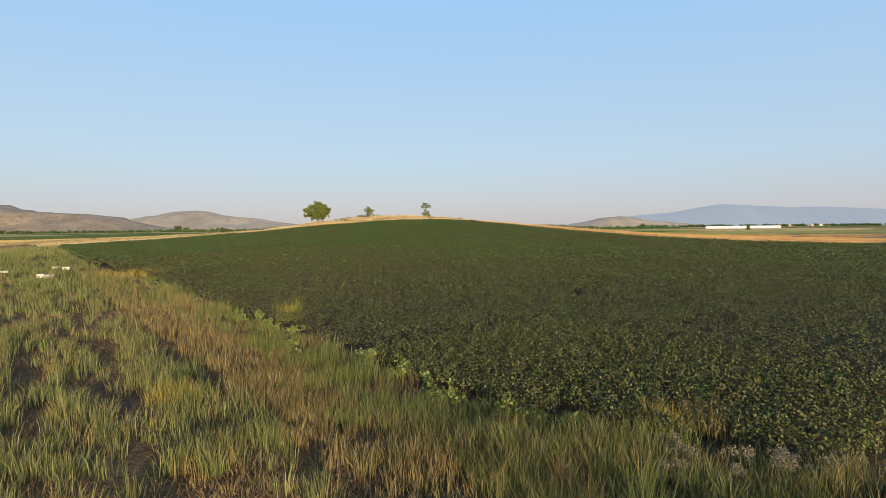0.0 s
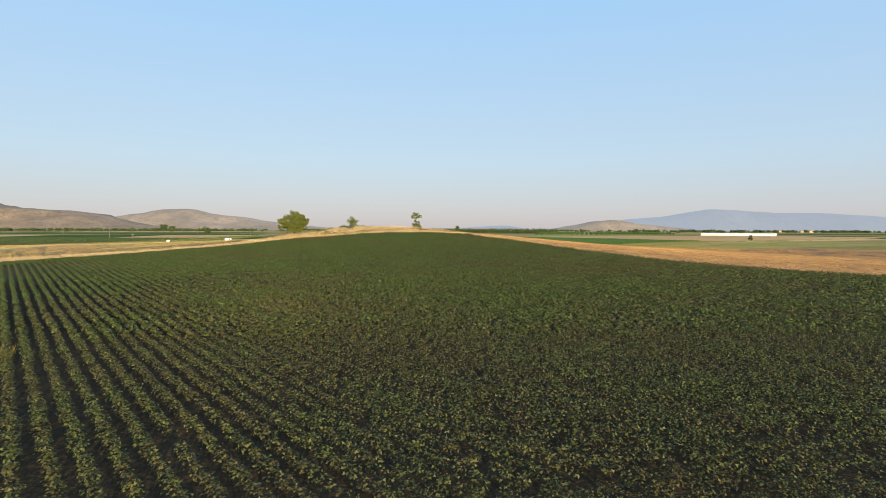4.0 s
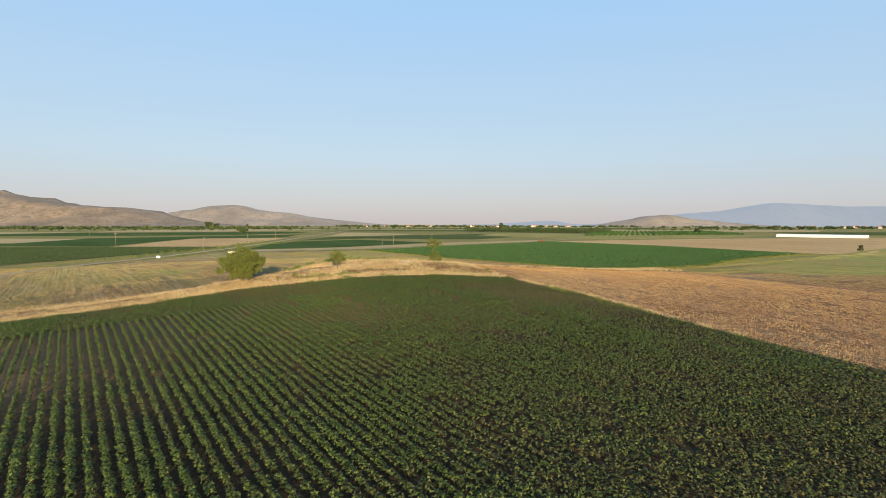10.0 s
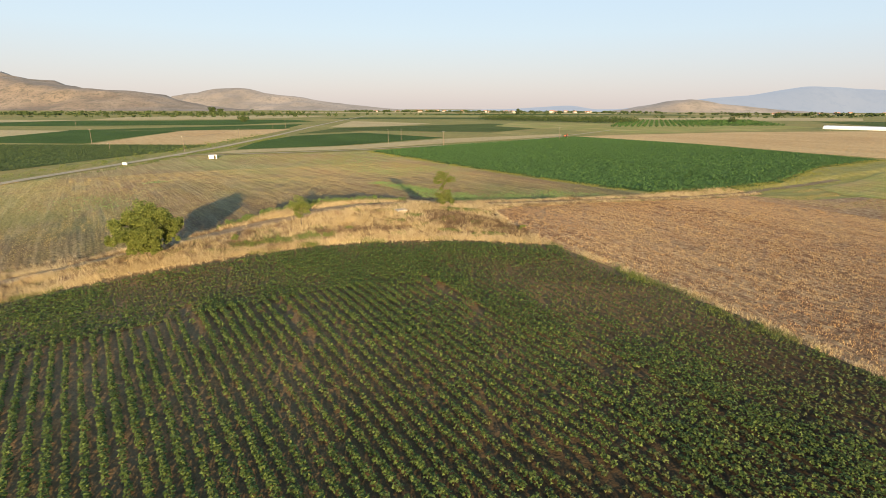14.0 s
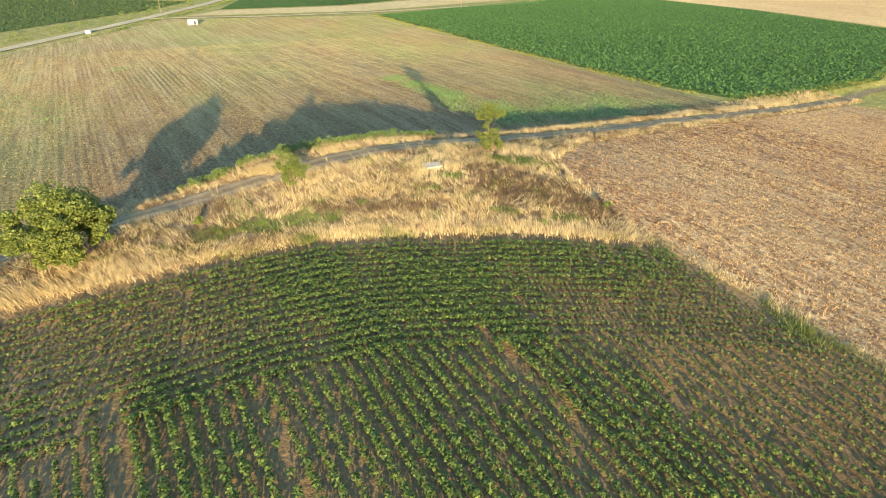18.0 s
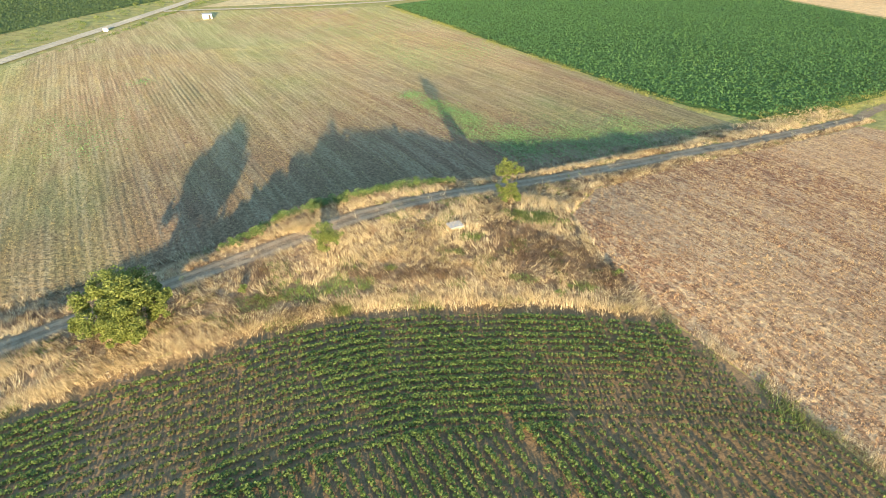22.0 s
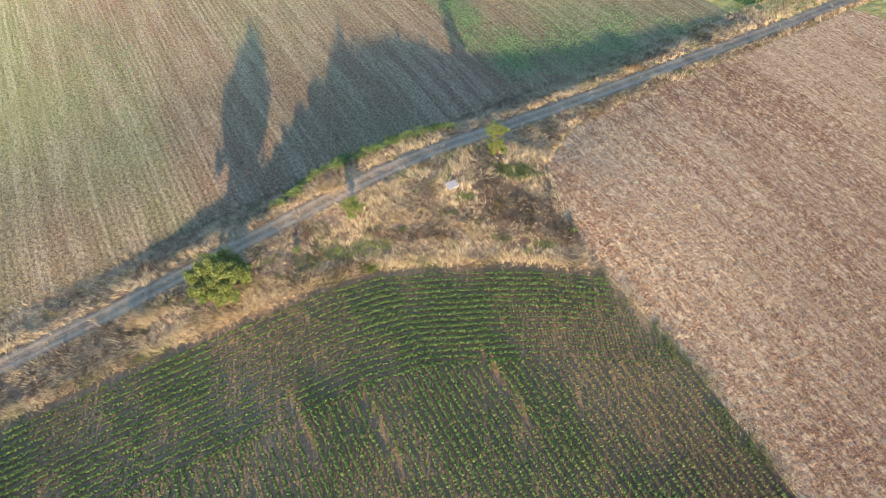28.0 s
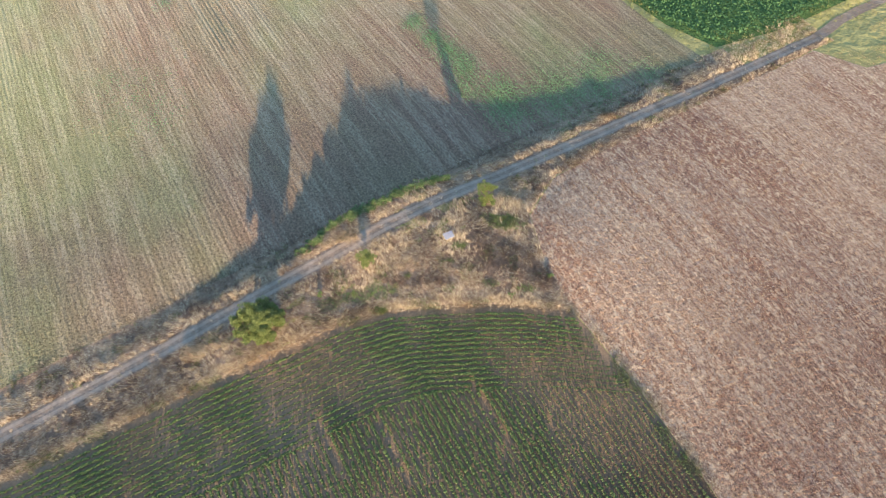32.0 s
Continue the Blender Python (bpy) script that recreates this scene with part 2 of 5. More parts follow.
M_brown = soil("ploughed_brown", ((0.3, (0.46, 0.265, 0.118)), (0.7, (0.56, 0.36, 0.170))), GREY, stripe=(3.0, 0.4, (0.62, 0.44, 0.225)), scale=0.02, grain=0.4)
M_straw = soil("straw_field", ((0.3, (0.42, 0.30, 0.145)), (0.7, (0.50, 0.37, 0.19))), GREY, scale=0.02, grain=0.4)
M_track = soil("track_dirt", ((0.3, (0.155, 0.108, 0.066)), (0.7, (0.24, 0.172, 0.108))), ((0.25, (0.6,) * 3), (0.75, (1.3,) * 3)), grain=2.4, scale=0.4, bump_by=0.35)
M_rut = soil("wheel_rut_dirt", ((0.3, (0.195, 0.140, 0.088)), (0.7, (0.28, 0.205, 0.130))), ((0.25, (0.7,) * 3), (0.75, (1.2,) * 3)), grain=2.0, scale=0.4, bump_by=0.25)
M_road = soil("road_gravel", ((0.3, (0.36, 0.285, 0.188)), (0.7, (0.44, 0.355, 0.24))), GREY, grain=1.0, scale=0.1, bump_by=0.5)
M_verge = soil("dry_verge", ((0.35, (0.150, 0.092, 0.052)), (0.65, (0.28, 0.185, 0.100))), ((0.3, (0.5,) * 3), (0.7, (1.4,) * 3)), grain=2.0, scale=0.3, bump_by=0.55)
M_meadow = soil("meadow_earth", ((0.3, (0.085, 0.048, 0.028)), (0.7, (0.155, 0.095, 0.048))), GREY, grain=3.0, scale=0.4, bump_by=0.9)
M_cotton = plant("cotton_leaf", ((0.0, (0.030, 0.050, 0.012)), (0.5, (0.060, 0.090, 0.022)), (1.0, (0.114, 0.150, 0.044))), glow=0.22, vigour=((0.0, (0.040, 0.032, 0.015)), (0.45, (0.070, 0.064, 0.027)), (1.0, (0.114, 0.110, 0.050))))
M_green_leaf = plant("crop_leaf", ((0.0, (0.036, 0.082, 0.024)), (0.5, (0.050, 0.105, 0.031)), (1.0, (0.068, 0.132, 0.042))))
M_tree_leaf = plant("tree_leaf", ((0.0, (0.100, 0.128, 0.032)), (0.6, (0.162, 0.192, 0.053)), (1.0, (0.225, 0.25, 0.080))), glow=0.5)
M_far_leaf = plant("far_tree_leaf", ((0.0, (0.03, 0.05, 0.018)), (1.0, (0.06, 0.085, 0.03))), glow=0.15)
M_dry = plant("dry_grass", ((0.0, (0.24, 0.180, 0.098)), (0.5, (0.41, 0.318, 0.182)), (1.0, (0.62, 0.505, 0.315))), patch=(0.5, 0.56, 0.68, (0.25, 0.170, 0.108)))
M_hedge = plant("bank_hedge_leaf", ((0.0, (0.055, 0.090, 0.026)), (0.6, (0.100, 0.145, 0.044)), (1.0, (0.18, 0.225, 0.076))))
M_regrowth = plant("green_regrowth", ((0.0, (0.105, 0.170, 0.052)), (1.0, (0.215, 0.30, 0.105))))
M_long = plant("long_green_grass", ((0.0, (0.048, 0.068, 0.020)), (0.5, (0.088, 0.112, 0.034)), (1.0, (0.165, 0.175, 0.066))), patch=(0.8, 0.5, 0.7, (0.13, 0.108, 0.046)))
M_orange = plant("orange_stalk", ((0.0, (0.10, 0.070, 0.034)), (0.5, (0.175, 0.126, 0.060)), (1.0, (0.28, 0.218, 0.108))), patch=(0.7, 0.46, 0.62, (0.115, 0.098, 0.042)))
M_litter = plant("pale_straw", ((0.0, (0.19, 0.132, 0.082)), (1.0, (0.35, 0.27, 0.178))), patch=(0.10, 0.45, 0.6, (0.20, 0.130, 0.085)))
M_gold = plant("golden_grass", ((0.0, (0.13, 0.115, 0.028)), (1.0, (0.30, 0.23, 0.065))))
M_hay = plant("meadow_hay", ((0.0, (0.10, 0.085, 0.035)), (0.5, (0.17, 0.14, 0.06)), (1.0, (0.27, 0.22, 0.10))))
M_grass = plant("green_grass", ((0.0, (0.058, 0.078, 0.026)), (0.5, (0.108, 0.128, 0.046)), (1.0, (0.215, 0.215, 0.095))), patch=(1.3, 0.48, 0.62, (0.150, 0.135, 0.055)))
M_rust = plant("rusty_weed", ((0.0, (0.095, 0.060, 0.032)), (0.5, (0.170, 0.112, 0.058)), (1.0, (0.27, 0.195, 0.10))), patch=(0.9, 0.45, 0.62, (0.125, 0.075, 0.042)))
M_weed = plant("broad_weed", ((0.0, (0.060, 0.085, 0.022)), (0.5, (0.115, 0.145, 0.040)), (1.0, (0.20, 0.225, 0.075))))
M_purple = plant("dead_thistle", ((0.0, (0.070, 0.048, 0.034)), (0.5, (0.130, 0.090, 0.062)), (1.0, (0.25, 0.180, 0.120))))
M_thistle = plant("grey_thistle", ((0.0, (0.085, 0.068, 0.044)), (0.5, (0.175, 0.145, 0.096)), (1.0, (0.33, 0.28, 0.195))))
M_grass_tall = plant("tall_yellow_grass", ((0.0, (0.10, 0.105, 0.022)), (1.0, (0.21, 0.20, 0.055))))
M_hay_green = plant("yellow_green_grass", ((0.0, (0.12, 0.125, 0.032)), (0.5, (0.165, 0.168, 0.045)), (1.0, (0.23, 0.225, 0.070))))
M_residue = plant("mown_residue", ((0.0, (0.150, 0.115, 0.066)), (1.0, (0.275, 0.225, 0.138))), patch=(0.06, 0.50, 0.66, (0.155, 0.138, 0.072)))
M_stalk = plant("stubble_straw", ((0.0, (0.30, 0.182, 0.078)), (1.0, (0.52, 0.35, 0.158))), patch=(0.12, 0.42, 0.6, (0.33, 0.190, 0.088)))
M_straw_stub = plant("mown_stubble_straw", ((0.0, (0.25, 0.178, 0.072)), (1.0, (0.43, 0.325, 0.145))), patch=(0.06, 0.50, 0.66, (0.22, 0.195, 0.078)))
M_chaff = plant("red_chaff", ((0.0, (0.085, 0.046, 0.030)), (1.0, (0.17, 0.098, 0.060))))
M_red_paint = solid("red_paint", (0.42, 0.085, 0.035), 0.5, 0.3, 2)
M_rubber = solid("rubber", (0.03, 0.03, 0.03), 0.85, 0.3, 3)
M_bark = solid("bark", (0.12, 0.09, 0.065), 0.9, 0.5, 8)
M_stem = solid("stem", (0.10, 0.06, 0.04), 0.8, 0.3, 10)
M_white = solid("white_paint", (0.70, 0.68, 0.63), 0.6, 0.15, 2)
M_crate = solid("weathered_box", (0.46, 0.45, 0.41), 0.7, 0.35, 5)
M_concrete = solid("concrete", (0.30, 0.28, 0.25), 0.85, 0.3, 3)
M_pole = solid("pole_wood", (0.15, 0.12, 0.095), 0.85, 0.35, 3)
M_wall = solid("far_wall", (0.46, 0.43, 0.38), 0.8, 0.2, 0.5)
M_dark = solid("dark_opening", (0.04, 0.035, 0.03), 0.8, 0.3, 2)
M_tile = solid("roof_tile", (0.36, 0.17, 0.10), 0.8, 0.3, 2)
M_plastic = solid("greenhouse_film", (0.62, 0.62, 0.63), 0.4, 0.1, 0.3)
M_rubble = solid("rubble_stone", (0.20, 0.17, 0.13), 0.9, 0.35, 4)


# ---------------------------------------------------------------- mesh helpers
def mesh_of(name, V, F, mat, smooth=False):
    """A mesh from an array of places and an array of triangles or quads."""
    V, F = np.ascontiguousarray(V, np.float32), np.ascontiguousarray(F, np.int32)
    me = bpy.data.meshes.new(name)
    me.vertices.add(len(V))
    me.vertices.foreach_set("co", V.ravel())
    me.loops.add(F.size)
    me.loops.foreach_set("vertex_index", F.ravel())
    me.polygons.add(len(F))
    me.polygons.foreach_set("loop_start", np.arange(0, F.size, F.shape[1], dtype=np.int32))
    me.update(calc_edges=True)
    if smooth:
        me.polygons.foreach_set("use_smooth", np.ones(len(F), bool))
    me.materials.append(mat)
    return me


def part(name, bm, mat, parent=None, label="", at=None):
    """Links a bmesh as one mesh object, under its thing if one is given."""
    me = bpy.data.meshes.new(name)
    bmesh.ops.recalc_face_normals(bm, faces=bm.faces)
    bm.to_mesh(me)
    bm.free()
    me.materials.append(mat)
    ob = new(name, me)
    if parent:
        ob.parent = parent
    if at is not None:
        ob.matrix_basis = at
    return tagged(ob, label)


def block(w, d, h, bevel=0.0, at=(0, 0, 0), bm=None):
    bm = bm or bmesh.new()
    got = bmesh.ops.create_cube(bm, size=1.0, matrix=Matrix.Translation((at[0], at[1], at[2] + h / 2)) @ Matrix.Diagonal((w, d, h, 1)))
    if bevel:
        es = list({e for v in got["verts"] for e in v.link_edges})
        bmesh.ops.bevel(bm, geom=es, offset=bevel, segments=2, affect="EDGES")
    return bm


def tube(bm, a, b, ra, rb, n=7):
    a, b = Vector(a), Vector(b)
    way = b - a
    m = Matrix.Translation((a + b) / 2) @ way.to_track_quat("Z", "Y").to_matrix().to_4x4()
    bmesh.ops.create_cone(bm, cap_ends=True, segments=n, radius1=ra, radius2=rb, depth=way.length, matrix=m)
    return bm


def leaf_quads(C, size, flat=0.5, slim=0.62, follow=0.0, out=None):
    """Kite-shaped leaves round the places C; flat: how far they turn their faces up, follow: how far towards the sun."""
    n = len(C)
    N = rng.normal(size=(n, 3))
    N[:, 2] = np.abs(N[:, 2]) + flat
    N[:, 0] += follow * math.sin(SUN_TURN)
    N[:, 1] += follow * math.cos(SUN_TURN)
    if out is not None:
        N = 0.55 * N + out
    N /= np.linalg.norm(N, axis=1, keepdims=True)
    A = np.cross(N, rng.normal(size=(n, 3)))
    A /= np.linalg.norm(A, axis=1, keepdims=True) + 1e-9
    B = np.cross(N, A)
    size = np.broadcast_to(np.asarray(size, float), (n,))[:, None]
    A, B = A * size / 2, B * size * slim / 2
    V = np.stack([C - A, C + B - N * size * 0.08, C + A, C - B - N * size * 0.08], 1).reshape(-1, 3)
    return V, np.arange(4 * n).reshape(-1, 4)


def leaf_tris(C, size, flat=0.5, slim=0.8, follow=0.0, out=None):
    """Three-cornered leaves, for those that stay farther off."""
    V, F = leaf_quads(C, size, flat, slim, follow, out)
    V = V.reshape(-1, 4, 3)
    V = np.stack([V[:, 0], V[:, 1] * 1.35 - V[:, 0] * 0.35, V[:, 2] * 0.75 + V[:, 3] * 0.25], 1).reshape(-1, 3)
    return V, np.arange(len(V)).reshape(-1, 3)


LAYERS = []


def drape(name, outline, mat, lift=0.04, step=6.0, label="", category="field", kind="structure"):
    """A field laid on the ground within an outline of (x, y)."""
    LAYERS.append(name)
    lift = 0.05 + 0.004 * len(LAYERS) if step >= 8 else lift
    bm = bmesh.new()
    bm.faces.new([bm.verts.new((x, y, 0)) for x, y in outline])
    bmesh.ops.triangulate(bm, faces=bm.faces[:])
    lo, hi = np.min(outline, 0), np.max(outline, 0)
    for axis in (0, 1):
        k = lo[axis] + step
        while k < hi[axis]:
            co, no = [0, 0, 0], [0, 0, 0]
            co[axis], no[axis] = k, 1
            bmesh.ops.bisect_plane(bm, geom=bm.verts[:] + bm.edges[:] + bm.faces[:], plane_co=co, plane_no=no)
            k += step
    for v in bm.verts:
        v.co.z = float(land(v.co.x, v.co.y)) + lift
    for f in bm.faces:
        if f.normal.z < 0:
            f.normal_flip()
    me = bpy.data.meshes.new(name)
    bm.to_mesh(me)
    bm.free()
    me.materials.append(mat)
    return tagged(new(name, me), label, category, "", kind)


def strip(name, line, width, mat, lift=0.07, label="", category="road", crown=0.0, step=2.0):
    """A way of some width along a line of (x, y), laid on the ground."""
    line = np.array(line, float)
    far = np.r_[0, np.cumsum(np.hypot(*np.diff(line, axis=0).T))]
    t = np.arange(0, far[-1], step)
    x, y = np.interp(t, far, line[:, 0]), np.interp(t, far, line[:, 1])
    tx, ty = np.gradient(x), np.gradient(y)
    n = np.hypot(tx, ty)
    across = np.array([-0.5, -0.3, -0.12, 0.12, 0.3, 0.5])
    wob = (lumps(t, 0 * t, 5, 3) - 0.5) * 0.25 * min(width, 2.5)
    off = across[None] * (width + wob[:, None] * np.sign(across))
    X, Y = x[:, None] - ty[:, None] / n[:, None] * off, y[:, None] + tx[:, None] / n[:, None] * off
    dip = np.array([0.0, -crown, crown * 0.5, crown * 0.5, -crown, 0.0])
    V = np.stack([X, Y, land(X, Y) + lift + dip[None]], -1).reshape(-1, 3)
    i = np.arange(len(t) - 1)[:, None] * 6 + np.arange(5)[None]
    F = np.stack([i, i + 6, i + 7, i + 1], -1).reshape(-1, 4)[:, ::-1]
    return tagged(new(name, mesh_of(name, V, F, mat, True)), label, category, "", "structure")


def blades(name, X, Y, high, mat, each=6, wide=0.02, spread=0.12, lean=0.25, label="", bent=True, lift=0.0, fan=False, comb=0.0):
    """Tufts of grass blades at X, Y, as one mesh of kind stuff; fan: each blade leans away from its tuft, comb: tufts laid over together."""
    n = len(X)
    high = np.broadcast_to(np.asarray(high, float), (n,))
    ox, oy = rng.normal(0, spread, n * each), rng.normal(0, spread, n * each)
    x, y = np.repeat(X, each) + ox, np.repeat(Y, each) + oy
    h = np.repeat(high, each) * rng.uniform(0.55, 1.15, n * each)
    z = land(x, y) + lift
    a, b = rng.uniform(0, 2 * np.pi, n * each), rng.uniform(0, 2 * np.pi, n * each)
    if fan:
        b = np.arctan2(oy, ox) + rng.normal(0, 0.4, n * each)
    if comb:
        b = np.repeat(0.6 + 5.0 * lumps(X, Y, 4.5, 91) + 1.2 * lumps(X, Y, 1.2, 92), each) + rng.normal(0, comb, n * each)
    w = wide * rng.uniform(0.6, 1.4, n * each)
    wx, wy = np.cos(a) * w / 2, np.sin(a) * w / 2
    k = h * lean * rng.uniform(0.2, 1.8, n * each)
    lx, ly = np.cos(b) * k, np.sin(b) * k
    P = lambda px, py, pz: np.stack([px, py, pz], -1)
    base = [P(x - wx, y - wy, z), P(x + wx, y + wy, z)]
    tip = P(x + lx, y + ly, z + h)
    if bent:
        mid = [P(x + lx * 0.3 - wx * 0.9, y + ly * 0.3 - wy * 0.9, z + h * 0.55), P(x + lx * 0.3 + wx * 0.9, y + ly * 0.3 + wy * 0.9, z + h * 0.55)]
        V = np.stack([*base, mid[1], mid[0], tip], 1).reshape(-1, 3)
        i = np.arange(n * each)[:, None] * 5
        F = np.concatenate([i + [0, 1, 2], i + [0, 2, 3], i + [3, 2, 4]])
    else:
        V = np.stack([*base, tip], 1).reshape(-1, 3)
        F = np.arange(n * each * 3).reshape(-1, 3)
    return tagged(new(name, mesh_of(name, V, F, mat)), label, "grass", "", "stuff")


def sown(s0, s1, d0, d1, per):
    """Random places in a stretch of the plan, about so many per square metre."""
    n = int((s1 - s0) * (d1 - d0) * per)
    return rng.uniform(s0, s1, n), rng.uniform(d0, d1, n)


def grid_patch(name, s0, s1, d0, d1, ds, dd, mat, lift, label, category):
    """A patch of ground between two lines along the track."""
    a, b = np.arange(s0, s1 + 0.01, ds), np.arange(d0, d1 + 0.01, dd)
    S, D = np.meshgrid(a, b, indexing="ij")
    X, Y = xy(S, D)
    V = np.stack([X, Y, land(X, Y) + lift], -1).reshape(-1, 3)
    n = len(b)
    i = np.arange(len(a) - 1)[:, None] * n + np.arange(n - 1)[None]
    F = np.stack([i, i + n, i + n + 1, i + 1], -1).reshape(-1, 4)
    return tagged(new(name, mesh_of(name, V, F, mat, True)), label, category, "", "structure")


# ---------------------------------------------------------------- ground and fields
def axis_steps(lo, hi, step, fine=None):
    a = list(np.arange(lo, hi + 0.01, step))
    if fine:
        a = [v for v in a if not fine[0] < v < fine[1]] + list(np.arange(fine[0], fine[1] + 0.01, fine[2]))
    out, k = [], step
    while hi + sum(out) + k * 1.35 < 4700:
        k *= 1.35
        out.append(k)
    far = np.cumsum(out)
    return np.array(sorted([*a, *(hi + far), *(lo - far)]))


def ground_sheet():
    s, d = axis_steps(-170, 150, 2.5), axis_steps(-260, 90, 2.5, (-4, 12, 0.5))
    S, D = np.meshgrid(s, d, indexing="ij")
    X, Y = xy(S, D)
    Z = land(X, Y)
    V = np.stack([X, Y, Z], -1).reshape(-1, 3)
    n = len(d)
    i = (np.arange(len(s) - 1)[:, None] * n + np.arange(n - 1)[None])
    F = np.stack([i, i + n, i + n + 1, i + 1], -1).reshape(-1, 4)
    return tagged(new("ground", mesh_of("ground", V, F, M_plain, True)), "wide dry farming plain with a low grassy mound", "ground", "", "structure")


ground_sheet()

def outline_sd(pairs):
    return [tuple(float(v) for v in xy(s, d)) for s, d in pairs]


cot = [(s, float(edge_north(s)) + 0.2) for s in np.arange(-107.6, 4.8, 8)] + [(4.9, -29.9)]
cot += [(float(edge_right(d)) + 0.3, d) for d in np.arange(-45, -256, -15)] + [(-103.0, -255)] + [(float(edge_left(d)) - 0.1, d) for d in (-163, -160, -156, -112, -88)]
drape("cotton_field", outline_sd(cot), M_cotton_soil, 0.05, 5.0, "dark grey-brown soil of the cotton field")
stub = [(float(edge_right(d)) + 0.4, d) for d in np.arange(-255, -40, 15)] + [(5.2, -30.2), (6.5, -20), (10, -11), (20, -5.5), (45, -4.0), (70, -3.5), (104, -3.2), (110, -14), (150, -22), (190, -60), (190, -255)]
drape("stubble_field", outline_sd(stub), M_stubble, 0.05, 5.0, "reddish-brown stubble field with pale straw residue")
drape("mown_field", [*outline_sd([(-158, 9), (-110, 8.2), (-60, 8), (0, 8), (60, 8), (77, 8)]), (44, 266), (33, 282), (22, 301), (6, 327), (-14, 360), (-48, 407), (-128, 375), (-131.5, 338), (-131, 306), (-129.5, 280), (-128, 200)], M_north, 0.05, 5.0, "mown field with pale residue in rows on brown soil")
drape("green_field", [(-46, 411), (-13, 361), (7, 328), (23, 302), (35, 282), (46, 268), (57, 260), (77, 270), (108, 292), (150, 340), (203, 376), (190, 405), (158, 486), (97, 574), (0, 464)], M_crop_green, 0.10, 8.0, "lush dark green crop field")
drape("dark_green_field", [(-164, 299), (-160, 350), (-150, 403), (-152, 447), (-228, 444), (-330, 438), (-330, 300), (-250, 240), (-170, 240)], M_crop_dark, 0.1, 12.0, "dark green crop field beyond the road")
drape("brown_field", [(-230, 450), (-157, 450), (-160, 540), (-176, 690), (-266, 644)], M_brown, 0.1, 15.0, "bare brown field")
drape("green_field_far", [(-380, 456), (-236, 455), (-268, 645), (-185, 700), (-210, 860), (-377, 646)], M_crop_green, 0.1, 20.0, "green crop field")
drape("straw_field_far", [(-344, 505), (-372, 631), (-600, 637), (-600, 505)], M_straw, 0.12, 25.0, "pale cut straw field")
drape("green_field_distant", [(-700, 666), (-284, 814), (-230, 1000), (-300, 1100), (-543, 962), (-900, 1005)], M_crop_green, 0.14, 40.0, "distant green crop field")
drape("straw_field_distant", [(-618, 1010), (-399, 1126), (-300, 1507), (-494, 1560), (-700, 1264)], M_straw, 0.14, 60.0, "distant pale straw field")
drape("crop_field", [(-122, 415), (-70, 452), (-9, 545), (-87, 622), (-133, 560), (-134, 480)], M_crop_green, 0.1, 12.0, "green crop field beside the farm track")
drape("crop_field", [(-140, 592), (-82, 665), (32, 636), (131, 823), (47, 919), (-74, 796), (-135, 726)], M_crop_dark, 0.12, 20.0, "green crop field")
drape("straw_verge", [(-125, 386), (-52, 426), (-3, 482), (88, 580), (95, 616), (-8, 530), (-68, 447), (-120, 411)], M_straw, 0.08, 10.0, "pale straw strip beside the farm track")
drape("straw_patch", [(-148, 745), (-76, 800), (-40, 907), (-176, 1026)], M_straw, 0.12, 30.0, "pale straw patch")
drape("brown_field_far", [(99, 576), (161, 489), (193, 412), (214, 376), (430, 470), (760, 640), (480, 720), (292, 677), (187, 626)], M_brown, 0.1, 15.0, "wide bare brown field")
drape("orchard_field", [(45, 811), (166, 630), (300, 695), (450, 820), (400, 1050), (257, 951), (88, 993)], M_olive, 0.12, 25.0, "green rough orchard ground")
drape("pasture", [(112, 268), (125, 258), (160, 262), (330, 330), (330, 470), (216, 374), (160, 322), (137, 301), (114, 284)], M_olive, 0.08, 10.0, "yellow-green rough pasture")
drape("straw_field_right", [(320, 1330), (740, 1574), (955, 1461), (766, 1190), (435, 1180)], M_straw, 0.14, 60.0, "distant pale straw field")
for k, (x0, x1, y0, y1, m, what) in enumerate([(-260, 60, 1150, 1330, M_crop_dark, "distant green field"), (-300, 250, 1420, 1620, M_olive, "distant olive-green field"), (-900, -420, 1650, 1800, M_crop_dark, "distant dark green field"),
                                              (-120, 700, 1760, 2000, M_crop_green, "distant green field"), (300, 1500, 2050, 2300, M_straw, "distant straw field"), (560, 1100, 860, 1120, M_crop_dark, "distant green field"),
                                              (-700, 200, 2100, 2350, M_straw, "distant straw field"), (480, 900, 520, 700, M_crop_green, "green field"), (-1100, -640, 820, 960, M_straw, "pale straw field")]):
    sk = 0.25 * (y1 - y0)
    drape("distant_field", [(x0, y0), (x1, y0 + sk), (x1 + sk, y1 + sk), (x0 + sk, y1)], m, 0.2, 120.0, what)

